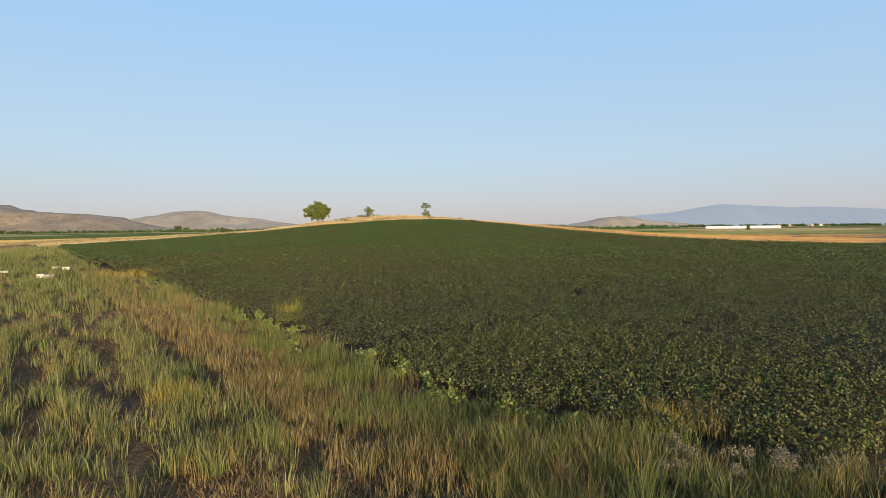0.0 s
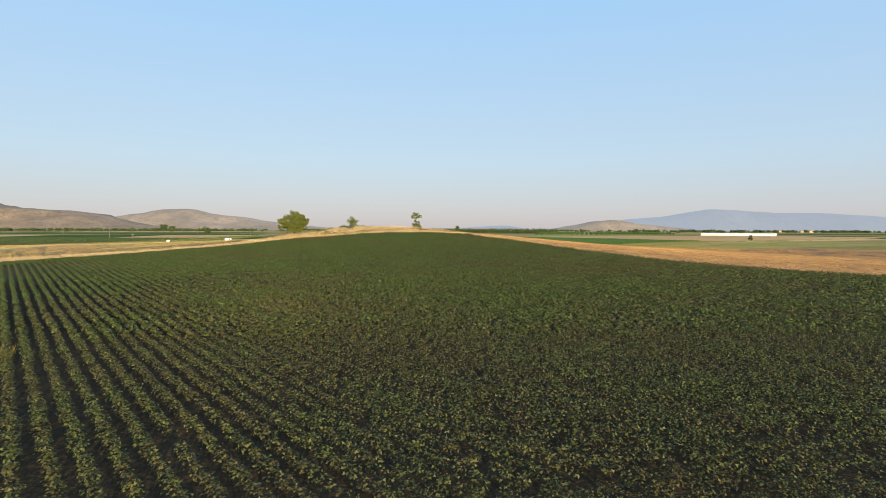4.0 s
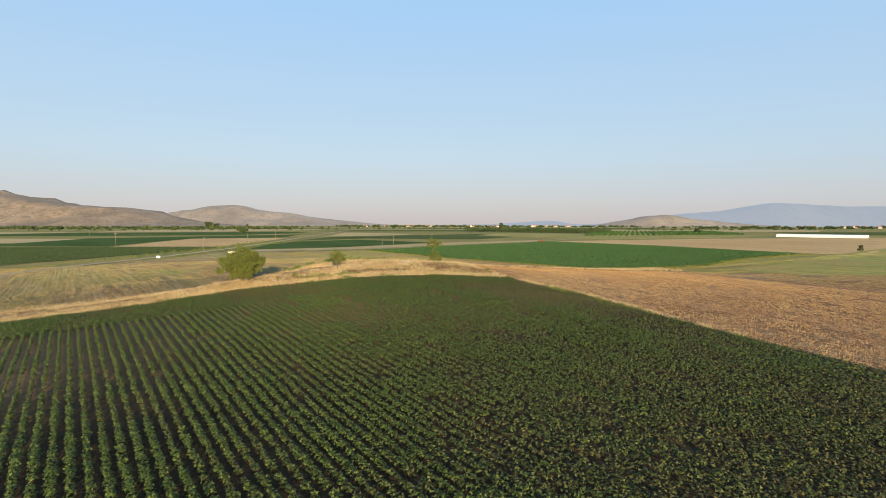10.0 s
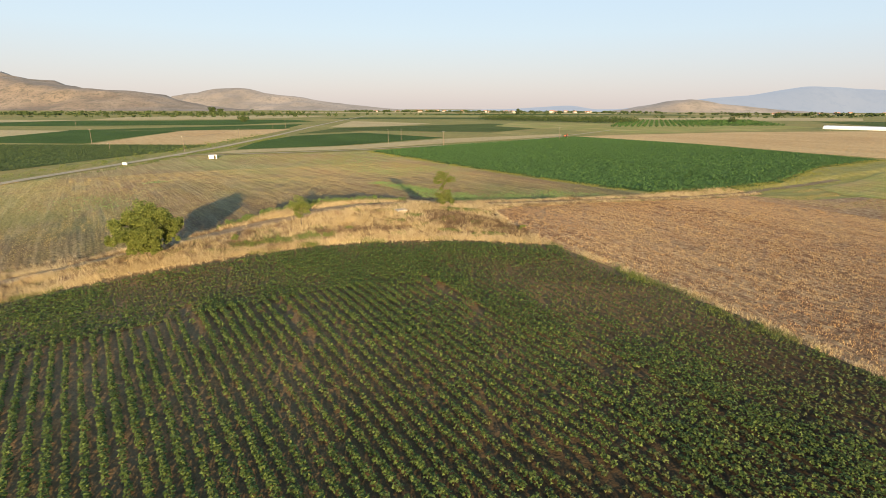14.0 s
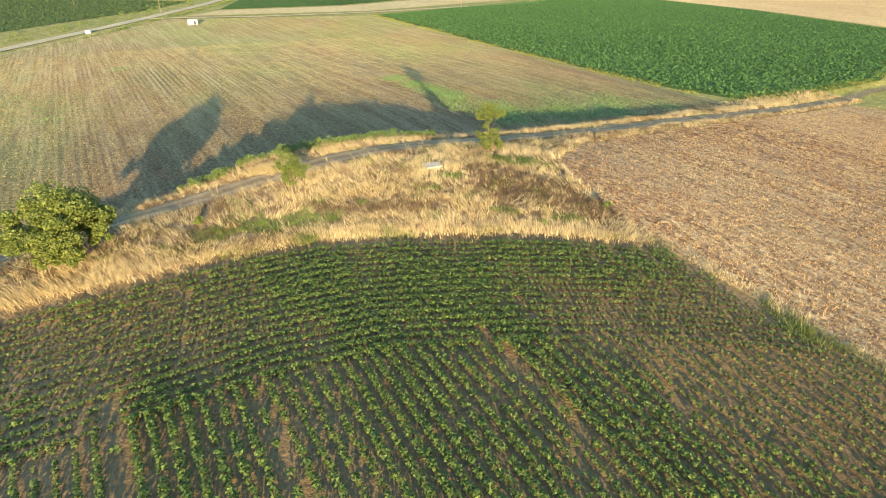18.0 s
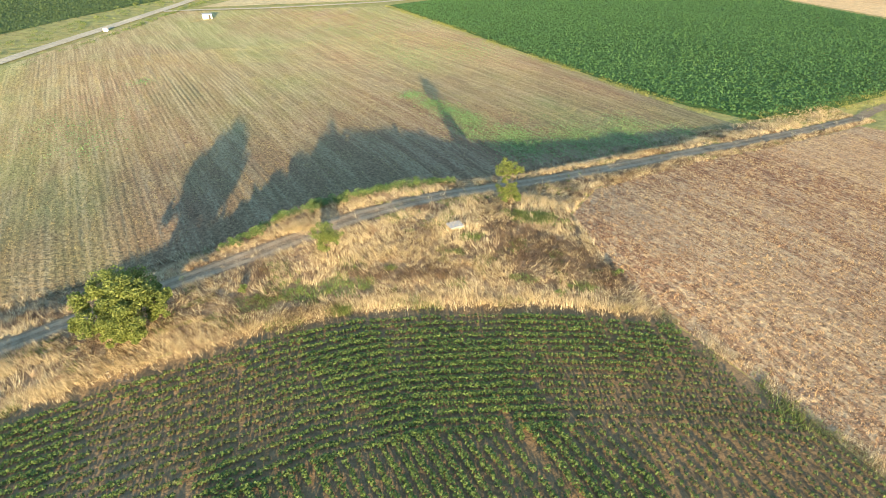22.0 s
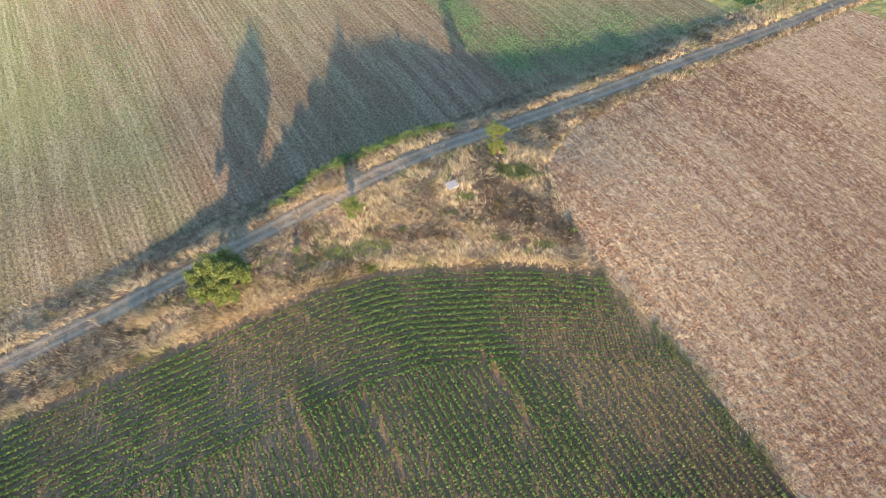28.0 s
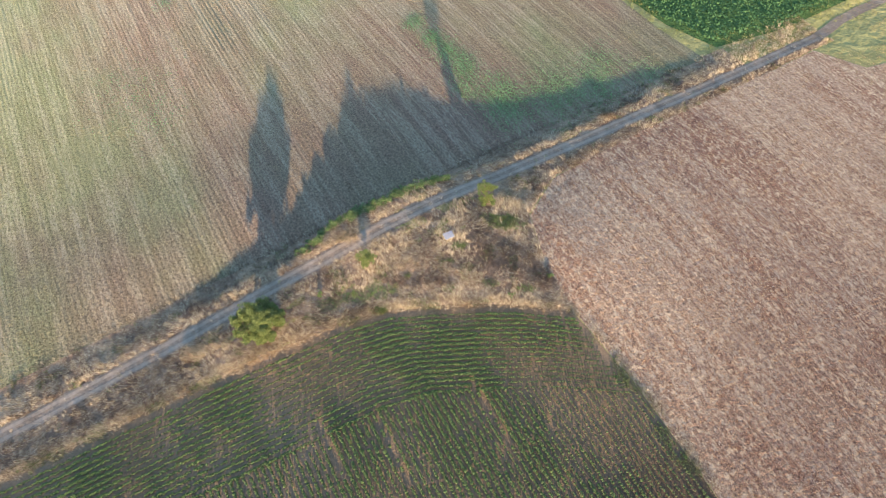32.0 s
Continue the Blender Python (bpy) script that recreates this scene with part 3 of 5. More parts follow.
# raised rows of the mown field
def furrows(name, s0, s1, d0, d1, pitch, dd, inside, mat, label):
    a, b = np.arange(s0, s1, pitch / 4), np.arange(d0, d1, dd)
    S, D = np.meshgrid(a, b, indexing="ij")
    S = S + 0.5 * (lumps(D, D * 0, 28, 81) - 0.5)
    X, Y = xy(S, D)
    row = np.floor(S / pitch + 0.5)
    high = 0.02 + 0.13 * lumps(row * 1.7, D * 0.04 + row * 7, 1.0, 82) * (0.35 + 0.9 * lumps(X, Y, 16, 83))
    Z = land(X, Y) + 0.065 + high * (0.5 + 0.5 * np.cos(2 * np.pi * S / pitch)) + 0.05 * (lumps(X, Y, 0.5, 84) - 0.5)
    n = len(b)
    i = (np.arange(len(a) - 1)[:, None] * n + np.arange(n - 1)[None])[inside(X, Y)[:-1, :-1]].ravel()
    F = np.stack([i, i + n, i + n + 1, i + 1], -1)
    return tagged(new(name, mesh_of(name, np.stack([X, Y, Z], -1).reshape(-1, 3), F, mat)), label, "field", "", "structure")


def on_mown(x, y):
    return (x < np.interp(y, (240, 266, 282, 301, 327, 360, 407), (58, 43, 32, 21, 5, -15, -49))) & (x > -127) & (y < 374 + (x + 128) * 0.4)


furrows("mown_rows", -122, 78, 8.4, 150, 0.95, 2.6, on_mown, M_north, "raised soil rows of the mown field")

# ways
strip("track", [xy(s, 0) for s in range(-150, 112, 4)] + [(93, 276), (110, 288), (135, 306)], 2.7, M_track, 0.09, "grey dirt farm track with two worn wheel ruts", "track", 0.0, 1.0)
for side in (-0.72, 0.72):
    strip("wheel_rut", [xy(s, side) for s in range(-150, 112, 4)], 0.62, M_rut, 0.115, "pale worn wheel rut of the farm track", "track", 0.0, 1.0)
strip("road", [(-118, 120), (-126, 200), (-134, 280), (-135.5, 305), (-136, 336), (-136.5, 376), (-138, 432), (-148, 560), (-172, 760), (-205, 1100), (-246, 1600)], 4.4, M_road, 0.2, "pale gravel country road", "road", 0.0, 6.0)
strip("side_road", [(-134, 373), (-126, 378), (-95, 391), (-52, 418), (-2, 462), (30, 490), (97, 590), (160, 700)], 3.0, M_road, 0.23, "pale unpaved side road past a small hut", "road", 0.0, 5.0)
drape("verge", outline_sd([(-150, 1.1), (110, 1.1), (110, -2.6), (20, -5.2), (10, -10.7), (6.6, -19.5), (5.1, -31.6), (-3.6, -25.6), (-11.7, -20.9), (-21.6, -15.7), (-29, -13.6), (-39, -12.6), (-57, -10.5), (-82, -8.6), (-107, -7.8), (-150, -8)]), M_verge, 0.03, 4.0, "dry grassy verge along the track", "verge")
grid_patch("bank", -160, 84, 1.2, 8.7, 2.0, 0.5, M_verge, 0.035, "steep dry bank below the track", "bank")
drape("meadow", outline_sd([(-102.0, -255), (-102.4, -163), (-104.4, -156), (-104.4, -112), (-106.4, -88), (-107.4, -7), (-150, -7), (-230, -30), (-230, -255)]), M_meadow, 0.03, 6.0, "rough meadow beside the cotton", "meadow")


# ---------------------------------------------------------------- cotton
def in_view(x, y):
    return (np.abs(x + 2) < 1.02 * (y - 3.0) + 7)


# stretches of strong growth and of nearly bare soil, as (s, d, width, length, amount)
GROWTH = ((-14.6, -25.6, 7, 2.6, 0.7), (-24.7, -18.8, 5, 2.4, 0.6), (-14.6, -34, 1.8, 6, 0.8), (-12.4, -45, 2.6, 6, 0.9), (-23.2, -33, 2.4, 10, 0.8), (-20, -45, 2.5, 8, 0.5), (-33.6, -33, 3.5, 6, 0.6), (-49, -17, 5, 3.5, 0.5), (-60, -20, 5, 4, 0.5),
          (1.5, -33.5, 2.5, 3.5, 0.8), (-49, -96, 9, 9, 0.6), (-47, -110, 10, 7, 0.6), (-60, -93, 7, 6, 0.4), (-61, -113, 6, 8, 0.3), (-6.6, -56, 4, 6, 0.5), (-16, -62, 6, 10, 0.4), (-51, -38, 6, 8, 0.35),
          (-3, -41, 8, 8, -0.5), (-30, -43, 4, 6, -0.35), (-42, -26, 6, 5, -0.4), (-75, -80, 10, 8, -0.35), (-95, -135, 7, 12, -0.35), (-8, -21, 6, 1.6, -0.3), (0, -62, 4, 14, -0.5),
          (-1, -46, 7, 14, -0.45), (-42, -17, 7, 4, -0.25), (-62, -13, 8, 3, -0.4), (-71, -14, 4, 3, 0.7), (-47, -25, 6, 3.5, 0.45), (-36, -18, 5, 5, -0.25), (-55, -27, 6, 5, -0.2), (-46, -52, 14, 9, 0.4))


def growth(s, d, x, y):
    v = 0.30 * lumps(x + 3 * lumps(x, y, 5, 4), y + 0.4 * x, 9, 5) + 0.35 * lumps(s, d * 0.35, 2.4, 6) + 0.35 * lumps(s, d * 0.6, 1.1, 8)
    v = (v - 0.30) * 1.9
    for cs, cd, ws, wd, much in GROWTH:
        v = v + much * np.exp(-(((s - cs) / ws) ** 2 + ((d - cd) / wd) ** 2))
    return np.clip(v, 0, 1)


def crop_row(name, s, d, mat, high, label, group):
    """One planted row: a bushy plant at each of the places s, d, its leaves on a dome round the stem."""
    n = len(s)
    s, d = s + rng.normal(0, 0.035, n), d + rng.normal(0, 0.06, n)
    x, y = xy(s, d)
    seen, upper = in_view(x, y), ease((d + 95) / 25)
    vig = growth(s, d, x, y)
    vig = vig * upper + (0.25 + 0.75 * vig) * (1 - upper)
    single = (s < -96.2) & (s > -105.6) & (d > -161.9) & (d < -148.5)
    bare = (np.abs(s + 16) < 0.55) & (d > -43) & (d < -31) | (np.abs(s + 31) < 0.45) & (d > -41) & (d < -27) | (np.abs(s + 38.7) < 0.45) & (d > -34) & (d < -24)
    keep = ~single & (rng.random(n) < np.where(bare, 0.35, 0.90 + 0.1 * vig))
    s, d, x, y, seen, upper, vig = (q[keep] for q in (s, d, x, y, seen, upper, vig))
    n = len(s)
    if n < 3:
        return None
    aisle = np.abs(x - 2) < 42
    leaves, size = np.full(n, 11.0), np.full(n, 0.28)
    for where, many, big in ((d > -80, 35, 0.195), (aisle & (y < 150) & (d < -80), 22, 0.225), (y < 62, 44, 0.125), (y < 38, 96, 0.080), (~seen, 4, 0.36)):
        leaves, size = np.where(where, many, leaves), np.where(where, big, size)
    count = rng.poisson(leaves * (0.75 + 0.40 * vig - 0.28 * upper * (1 - vig))) + 2
    k = np.repeat(np.arange(n), count)
    m = len(k)
    plump = (0.75 + 0.38 * vig - 0.20 * upper * (1 - vig)) * rng.uniform(0.8, 1.2, n)
    wide, tall = (0.355 - 0.02 * upper - 0.055 * ease((d + 66) / 20)) * plump, high * (1.25 - 0.22 * upper) * (0.75 + 0.35 * vig) * rng.uniform(0.8, 1.2, n)
    a, up = rng.uniform(0, 2 * np.pi, m), rng.random(m) ** 0.8
    ring = np.sqrt(1 - (up * 0.97) ** 2)
    shell = 0.65 + 0.35 * rng.random(m)
    out = np.stack([np.cos(a) * ring, np.sin(a) * ring, up * 0.9 + 0.25], -1)
    C = np.stack([x[k] + np.cos(a) * ring * wide[k] * shell, y[k] + np.sin(a) * ring * wide[k] * shell, land(x, y)[k] + 0.07 + tall[k] * (0.25 + 0.75 * up * shell)], -1)
    V, F = leaf_tris(C, size[k] * rng.uniform(0.7, 1.3, m), 0.55 + 1.0 * upper[k], 0.9, 0.3 * upper[k] - 0.05, out)
    me = mesh_of(name, V, F, mat)
    at = me.attributes.new("vigour", "FLOAT", "POINT")
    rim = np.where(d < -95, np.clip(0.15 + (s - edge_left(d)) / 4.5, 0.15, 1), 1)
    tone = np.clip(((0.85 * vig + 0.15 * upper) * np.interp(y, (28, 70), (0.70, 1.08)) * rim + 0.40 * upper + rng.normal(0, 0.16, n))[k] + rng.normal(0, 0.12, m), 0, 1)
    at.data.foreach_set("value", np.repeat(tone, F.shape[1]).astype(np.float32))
    return tagged(new(name, me), label, "cotton plants", group, "stuff")


ROW = 0.95
for s0 in np.arange(-107, 14, ROW):
    top = float(edge_north(min(s0, 4.7))) - 16.0
    d = np.arange(-250, top, 0.43) + rng.uniform(0, 0.4)
    d = d[(edge_right(d) > s0 + 0.4) & (xy(s0, d)[1] > 6) & (s0 > edge_left(d) + 0.1) & ((s0 > -96.3) | (d > -161.5))]
    for d in np.split(d, np.nonzero((np.diff(xy(s0, d)[1] > 60) != 0) | (np.diff(d) > 1))[0] + 1):
        if len(d) < 8:
            continue
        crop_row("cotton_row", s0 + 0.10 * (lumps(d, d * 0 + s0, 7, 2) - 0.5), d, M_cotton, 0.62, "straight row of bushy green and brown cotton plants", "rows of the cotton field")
for k in range(16):
    s = np.arange(-106, 4.2, 0.34)
    d = edge_north(s) - 1.9 - k * ROW * 0.97
    keep = s < edge_right(d) - 0.4
    crop_row("headland_row", s[keep], d[keep], M_cotton, 0.5, "cotton row curving along the headland", "headland rows of the cotton field")


# the plants nearest to the way, one by one
def cotton_plant(k):
    r = np.random.default_rng(500 + k)
    n = 230
    rad, ang = np.sqrt(r.random(n)), r.uniform(0, 2 * np.pi, n)
    C = np.stack([rad * np.cos(ang) * 0.29, rad * np.sin(ang) * 0.29, 0.06 + 0.6 * (1 - 0.45 * rad**2) * r.uniform(0.35, 1.0, n)], -1)
    V, F = leaf_quads(C, 0.062 * r.uniform(0.6, 1.35, n), 0.2, 0.8, 0.3, np.stack([rad * np.cos(ang), rad * np.sin(ang), 0.35 + 0 * rad], -1))
    me = mesh_of("foliage", V, F, M_cotton)
    at = me.attributes.new("vigour", "FLOAT", "POINT")
    at.data.foreach_set("value", np.repeat(np.clip(r.normal(0.42 - 0.07 * (k % 4), 0.25, n), 0, 1), 4).astype(np.float32))
    p = part("cotton_plant", tube(bmesh.new(), (0, 0, -0.03), (0, 0, 0.5), 0.012, 0.006, 5), M_stem)
    ob = new("foliage", me)
    ob.parent = p
    return tagged(p, "bushy green cotton plant in a planted row", "cotton plant", "single plants of the cotton field")


firsts = [cotton_plant(k) for k in range(8)]
spots = [(s0, d0) for s0 in np.arange(-107, -96.3, ROW)[2:] for d0 in np.arange(-161.7, -148.5, 0.38) if s0 > edge_left(d0) + 0.1]
for k, (s0, d0) in enumerate(spots):
    x0, y0 = xy(s0 + random.uniform(-0.06, 0.06), d0 + random.uniform(-0.08, 0.08))
    m = pose(float(x0), float(y0), float(land(x0, y0)) + 0.05, 0, 0, random.uniform(0, 360))
    if k < len(firsts):
        firsts[k].matrix_basis = m
    else:
        copy_thing(firsts[k % 8], m)

# ---------------------------------------------------------------- grass
def meadow_spots(per, reach, thin=14.0, lo=-130.0, hi=-103.2, gaps=True):
    """Places in the meadow between two lines along the crop, thinning out with the distance from the way's start."""
    s, d = sown(lo, hi, -190, -80, per)
    x, y = xy(s, d)
    far = np.hypot(x + 4, y - 4)
    bare = np.min(np.abs(s[:, None] + np.array((110.35, 112.45, 114.6, 117.0)) + 0.25 * (lumps(d, d * 0, 5.0, 17) - 0.5)[:, None]), axis=1) < 0.18 + 0.3 * lumps(s, d, 0.7, 15)
    bare &= gaps & (lumps(s * 0.2, d, 1.6, 16) > 0.40)
    keep = in_view(x, y) & (rng.random(len(x)) < np.clip(thin / far, 0.08, 1) ** 1.5) & (y > 8) & (far < reach) & (s < edge_left(d) - 0.15) & ~bare
    return s[keep], d[keep], x[keep], y[keep]


def open_ground(x, y):
    """True at most places but few in the trodden ground nearest to the way's start."""
    return rng.random(len(x)) < np.clip((y - 9.5 - 1.5 * lumps(x, y, 1.8, 36)) / 5.0, 0.12, 1)


# low mat of dead weeds over the whole near meadow
s, d, x, y = meadow_spots(40.0, 60, gaps=False)
q = lumps(x, y, 1.3, 20) + 0.5 * lumps(s, d * 0.2, 1.1, 19) > 0.5
blades("meadow_litter", x[q], y[q], 0.11 + 0.10 * lumps(x[q], y[q], 0.8, 18), M_rust, 6, 0.016, 0.10, 0.9, "low mat of rust-brown dead weeds in the meadow", bent=False)
# upright rusty stalks in a belt of sown rows beside the crop
s, d, x, y = meadow_spots(60.0, 75, 14, -110.1, -108.0)
q = lumps(x, y, 0.6, 22) > 0.2
x, y = xy(np.round(s[q] / 0.3) * 0.3 + rng.normal(0, 0.04, q.sum()), d[q])
blades("meadow_stubble", x, y, 0.30 + 0.22 * lumps(x, y, 1.5, 23), M_orange, 7, 0.011, 0.05, 0.20, "upright orange-brown dry stalks in sown rows")
# grey-green feathery tufts in the belts beyond, one by one
s, d, x, y = meadow_spots(6.5, 80, 18, -130, -110.3)
q = (lumps(s, d * 0.3, 1.0, 24) > 0.26) & (lumps(x, y, 0.9, 25) > 0.25) & open_ground(x, y)
blades("meadow_tuft", x[q], y[q], 0.42 + 0.40 * lumps(x[q], y[q], 2.2, 26), M_grass, 28, 0.011, 0.085, 0.24, "grey-green feathery grass tufts in the meadow", fan=True)
# mixed weeds between the rusty belt and the crop
s, d, x, y = meadow_spots(7.0, 80, 18, -108.2, -103.2)
kind = lumps(s, d * 0.35, 1.2, 27)
for lo, hi, mat, tall, what in ((0.0, 0.42, M_long, 0.5, "fresh green grass tufts beside the crop"), (0.34, 0.62, M_rust, 0.42, "rust-brown dry grass tufts beside the crop"), (0.58, 1.0, M_grass, 0.55, "grey-green weed tufts beside the crop")):
    q = (kind > lo) & (kind < hi) & (lumps(x, y, 0.8, 28) > 0.22) & (open_ground(x, y) | (mat is M_rust))
    blades("meadow_tuft", x[q], y[q], tall * (0.6 + 0.8 * lumps(x[q], y[q], 1.6, 29)), mat, 30, 0.011, 0.09, 0.28, what, fan=True)
# straw-coloured tufts here and there
s, d, x, y = meadow_spots(1.6, 70, 18)
q = lumps(x, y, 2.0, 34) > 0.42
blades("meadow_tuft", x[q], y[q], 0.35 + 0.35 * lumps(x[q], y[q], 1.6, 35), M_hay, 28, 0.011, 0.09, 0.3, "straw-coloured dry grass tufts in the meadow", fan=True)
# long fresh grass at the corner of the crop
s, d, x, y = meadow_spots(30.0, 30)
q = (s > -109.9 + 1.6 * lumps(d, d * 0, 1.6, 29)) & (d < -150.5) & (lumps(x, y, 0.9, 30) > 0.25) & (lumps(x, y, 2.2, 32) > 0.30)
blades("long_grass", x[q], y[q], 0.45 + 0.35 * lumps(x[q], y[q], 1.4, 31), M_long, 12, 0.008, 0.10, 0.35, "long fresh green grass at the corner of the crop")
for x0, y0, r0, n, tall, mat, what in ((1.5, 15.2, 0.42, 44, 0.6, M_gold, "tall golden grass at the corner of the crop"), (1.9, 15.0, 0.5, 34, 0.68, M_orange, "tall rusty-orange grass at the corner of the crop"), (-2.4, 13.6, 0.8, 60, 0.6, M_orange, "rust-brown dry weeds among the long grass"), (-0.4, 13.6, 0.5, 40, 0.6, M_orange, "rust-brown dry weeds among the long grass"),
                                        (3.4, 12.4, 0.4, 30, 0.6, M_hay, "pale dry grass heads at the crop's edge"), (-10.1, 17.7, 0.3, 34, 0.75, M_gold, "yellow-green grass tuft in the meadow"), (-7.1, 21.1, 0.4, 40, 0.75, M_long, "bright green grass tuft beside the crop"), (-5.6, 19.2, 0.5, 46, 0.7, M_long, "bright green grass tuft beside the crop"),
                                        (-29.5, 55.5, 1.6, 90, 0.85, M_gold, "pale yellow grass at the meadow's edge"), (-19.9, 40.0, 0.5, 40, 1.1, M_grass, "tall feathery green weeds at the meadow's edge"), (-14.1, 32.2, 0.4, 36, 1.0, M_grass, "tall feathery green weeds at the meadow's edge"), (-17.0, 35.5, 0.5, 36, 0.8, M_hay, "pale dry weeds at the meadow's edge")):
    blades("grass_clump", rng.normal(x0, r0, n), rng.normal(y0, r0 * 0.7, n), tall * rng.uniform(0.6, 1.1, n), mat, 22, 0.011, 0.07, 0.26, what, fan=True)
# low rusty tufts in the trodden ground
x, y = rng.uniform(-13, 2, 420), rng.uniform(8.5, 15.5, 420)
q = (lumps(x, y, 0.9, 37) > 0.5) & (sd(x, y)[0] < -105.8)
blades("meadow_tuft", x[q], y[q], 0.22 + 0.2 * lumps(x[q], y[q], 0.7, 38), M_orange, 26, 0.010, 0.09, 0.4, "low rusty dry tufts on open ground in the meadow", fan=True)
s, d = sown(-175, -127, -190, -40, 1.4)
x, y = xy(s, d)
q = in_view(x, y) & (lumps(x, y, 3.0, 27) > 0.25)
blades("meadow_grass", x[q], y[q], 0.55, M_grass, 7, 0.05, 0.2, 0.35, "rough green grass in the far part of the meadow", bent=False)
s, d = sown(-130, -107.5, -130, -40, 3.0)
x, y = xy(s, d)
q = in_view(x, y) & (lumps(x, y, 2.5, 33) > 0.3)
blades("meadow_grass", x[q], y[q], 0.5, M_long, 7, 0.04, 0.2, 0.3, "pale green grass in the middle of the meadow", bent=False)

s, d = sown(-160, -107.6, -62, -8, 1.6)
x, y = xy(s, d)
blades("meadow_grass", x, y, 0.5, M_grass, 4, 0.09, 0.25, 0.35, "rough green grass at the far end of the meadow", bent=False)
# dry growth on the open ground beyond the stubble
for s0, s1, d0, d1, per, mat, what in ((95, 190, -110, -4, 2.2, M_stalk, "thin pale straw standing on the far stubble"), (104, 200, -60, 20, 1.6, M_hay_green, "yellow-green grass on open ground"), (112, 330, -50, 60, 0.9, M_hay_green, "yellow-green grass in the pasture"), (-120, 60, 110, 190, 1.6, M_residue, "short residue in the far part of the mown field")):
    s, d = sown(s0, s1, d0, d1, per)
    q = lumps(s * 0.3, d, 4.0, 71) > 0.35
    x, y = xy(s[q], d[q])
    blades("field_grass", x, y, 0.24, mat, 2, 0.08, 0.4, 0.45, what, bent=False)

x, y = rng.uniform(-122, 40, 40000), rng.uniform(290, 405, 40000)
q = (x < np.interp(y, (266, 282, 301, 327, 360, 407), (43, 32, 21, 5, -15, -49))) & (y < 374 + (x + 128) * 0.4) & (rng.random(40000) < np.clip((y - 300 + 0.55 * (x + 40)) / 45, 0, 1)) & (lumps(x, y, 5.0, 75) > 0.25)
blades("field_regrowth", x[q], y[q], 0.22, M_hay_green, 6, 0.06, 0.45, 0.8, "yellow-green regrowth in the far part of the mown field", bent=False)
# weedy fringe round the green crop
for line, wide in (((-46, 409), (-13, 361), (7, 328), (23, 302), (35, 282), (46, 268), (57, 260)), 3.0), (((57, 260), (77, 270), (108, 292), (150, 340), (203, 376)), 5.0):
    p = np.array(line, float)
    f = np.r_[0, np.cumsum(np.hypot(*np.diff(p, axis=0).T))]
    t = rng.uniform(0, f[-1], int(f[-1] * 10))
    x, y = np.interp(t, f, p[:, 0]) + rng.normal(-0.5, wide * 0.5, len(t)), np.interp(t, f, p[:, 1]) + rng.normal(-0.5, wide * 0.5, len(t))
    q = lumps(x, y, 4.0, 73) > 0.3
    blades("field_edge_grass", x[q], y[q], 0.5, M_hay_green, 6, 0.08, 0.3, 0.4, "yellow-green weeds along the edge of the green crop", bent=False)

# verge along the track: both sides, and the weedy corner below it
GREEN_SPOTS = ((4.5, 199.0, 3.0), (1.8, 199.4, 1.8), (-2.7, 193.1, 1.1), (-4.5, 190.1, 0.9), (2.5, 186.5, 1.3), (8.5, 186.0, 1.5), (-16.6, 183.8, 2.4), (-14.6, 184.3, 1.6), (-20.0, 182.6, 2.4), (-24.0, 181.2, 2.0), (-11.5, 186.8, 0.9))


def zone(x, y, spots):
    """From 0 to 1, how far a place lies inside the given ovals (x, y, half width, half depth), with an uneven rim."""
    v = np.zeros_like(x)
    rim = 0.75 + 0.5 * lumps(x, y, 1.7, 71)
    for cx, cy, rx, ry in spots:
        v = np.maximum(v, np.clip((1.25 - np.hypot((x - cx) / rx, (y - cy) / ry) * rim) / 0.4, 0, 1))
    return v


def verge_growth(x, y, s, d):
    """Shares of golden grass, rust weeds, green weeds and dead thistles at a place on the verge."""
    gold = zone(x, y, ((-10.5, 191.5, 6.5, 4.2), (-1.5, 188.2, 3.0, 2.0), (-12.5, 193.0, 5, 3), (6.0, 204.5, 4.5, 3), (-16, 191, 4, 2.6), (-3, 199, 4, 1.5), (-44.5, 172, 3, 1.6), (-30, 172.5, 4, 1.2), (-24, 193, 3, 1.2)))
    dead = zone(x, y, ((5.0, 191.8, 5.5, 3.6), (10.5, 189.2, 4.5, 2.6), (1.5, 195.0, 3.0, 1.6), (-13.0, 185.9, 4.5, 0.9), (-7.5, 186.4, 3.6, 1.0), (-9, 198.5, 4, 0.7), (-26, 186, 2.2, 1.5)))
    green = zone(x, y, [(cx, cy, r, r * 0.5) for cx, cy, r in GREEN_SPOTS])
    wild = lumps(x, y, 3.2, 72) * 0.6 + lumps(x, y, 1.1, 73) * 0.4
    inner = (s > -24) & (s < 14)
    loose = np.where(inner, 0.0, 1.0)
    dead = np.maximum(dead * (1 - 0.7 * gold), loose * np.clip((wild - 0.60) / 0.12, 0, 0.8))
    dead = np.maximum(dead, loose * 0.38 * np.clip(1.6 - np.abs(d + 4.2) / 2.0, 0, 1))
    rust = 0.30 * dead + np.clip((lumps(x, y, 1.5, 74) - 0.6) / 0.15, 0, 0.45)
    straw = np.clip(np.maximum(0.55 + 0.6 * (lumps(x, y, 1.3, 75) - 0.35), gold), 0, 1) * (1 - 0.68 * dead)
    weed = np.maximum(green, np.clip((lumps(x, y, 2.1, 76) - 0.72) / 0.1, 0, 0.5))
    return straw * (1 - 0.96 * green), rust * (1 - 0.8 * green), weed, dead * (1 - 0.7 * green)


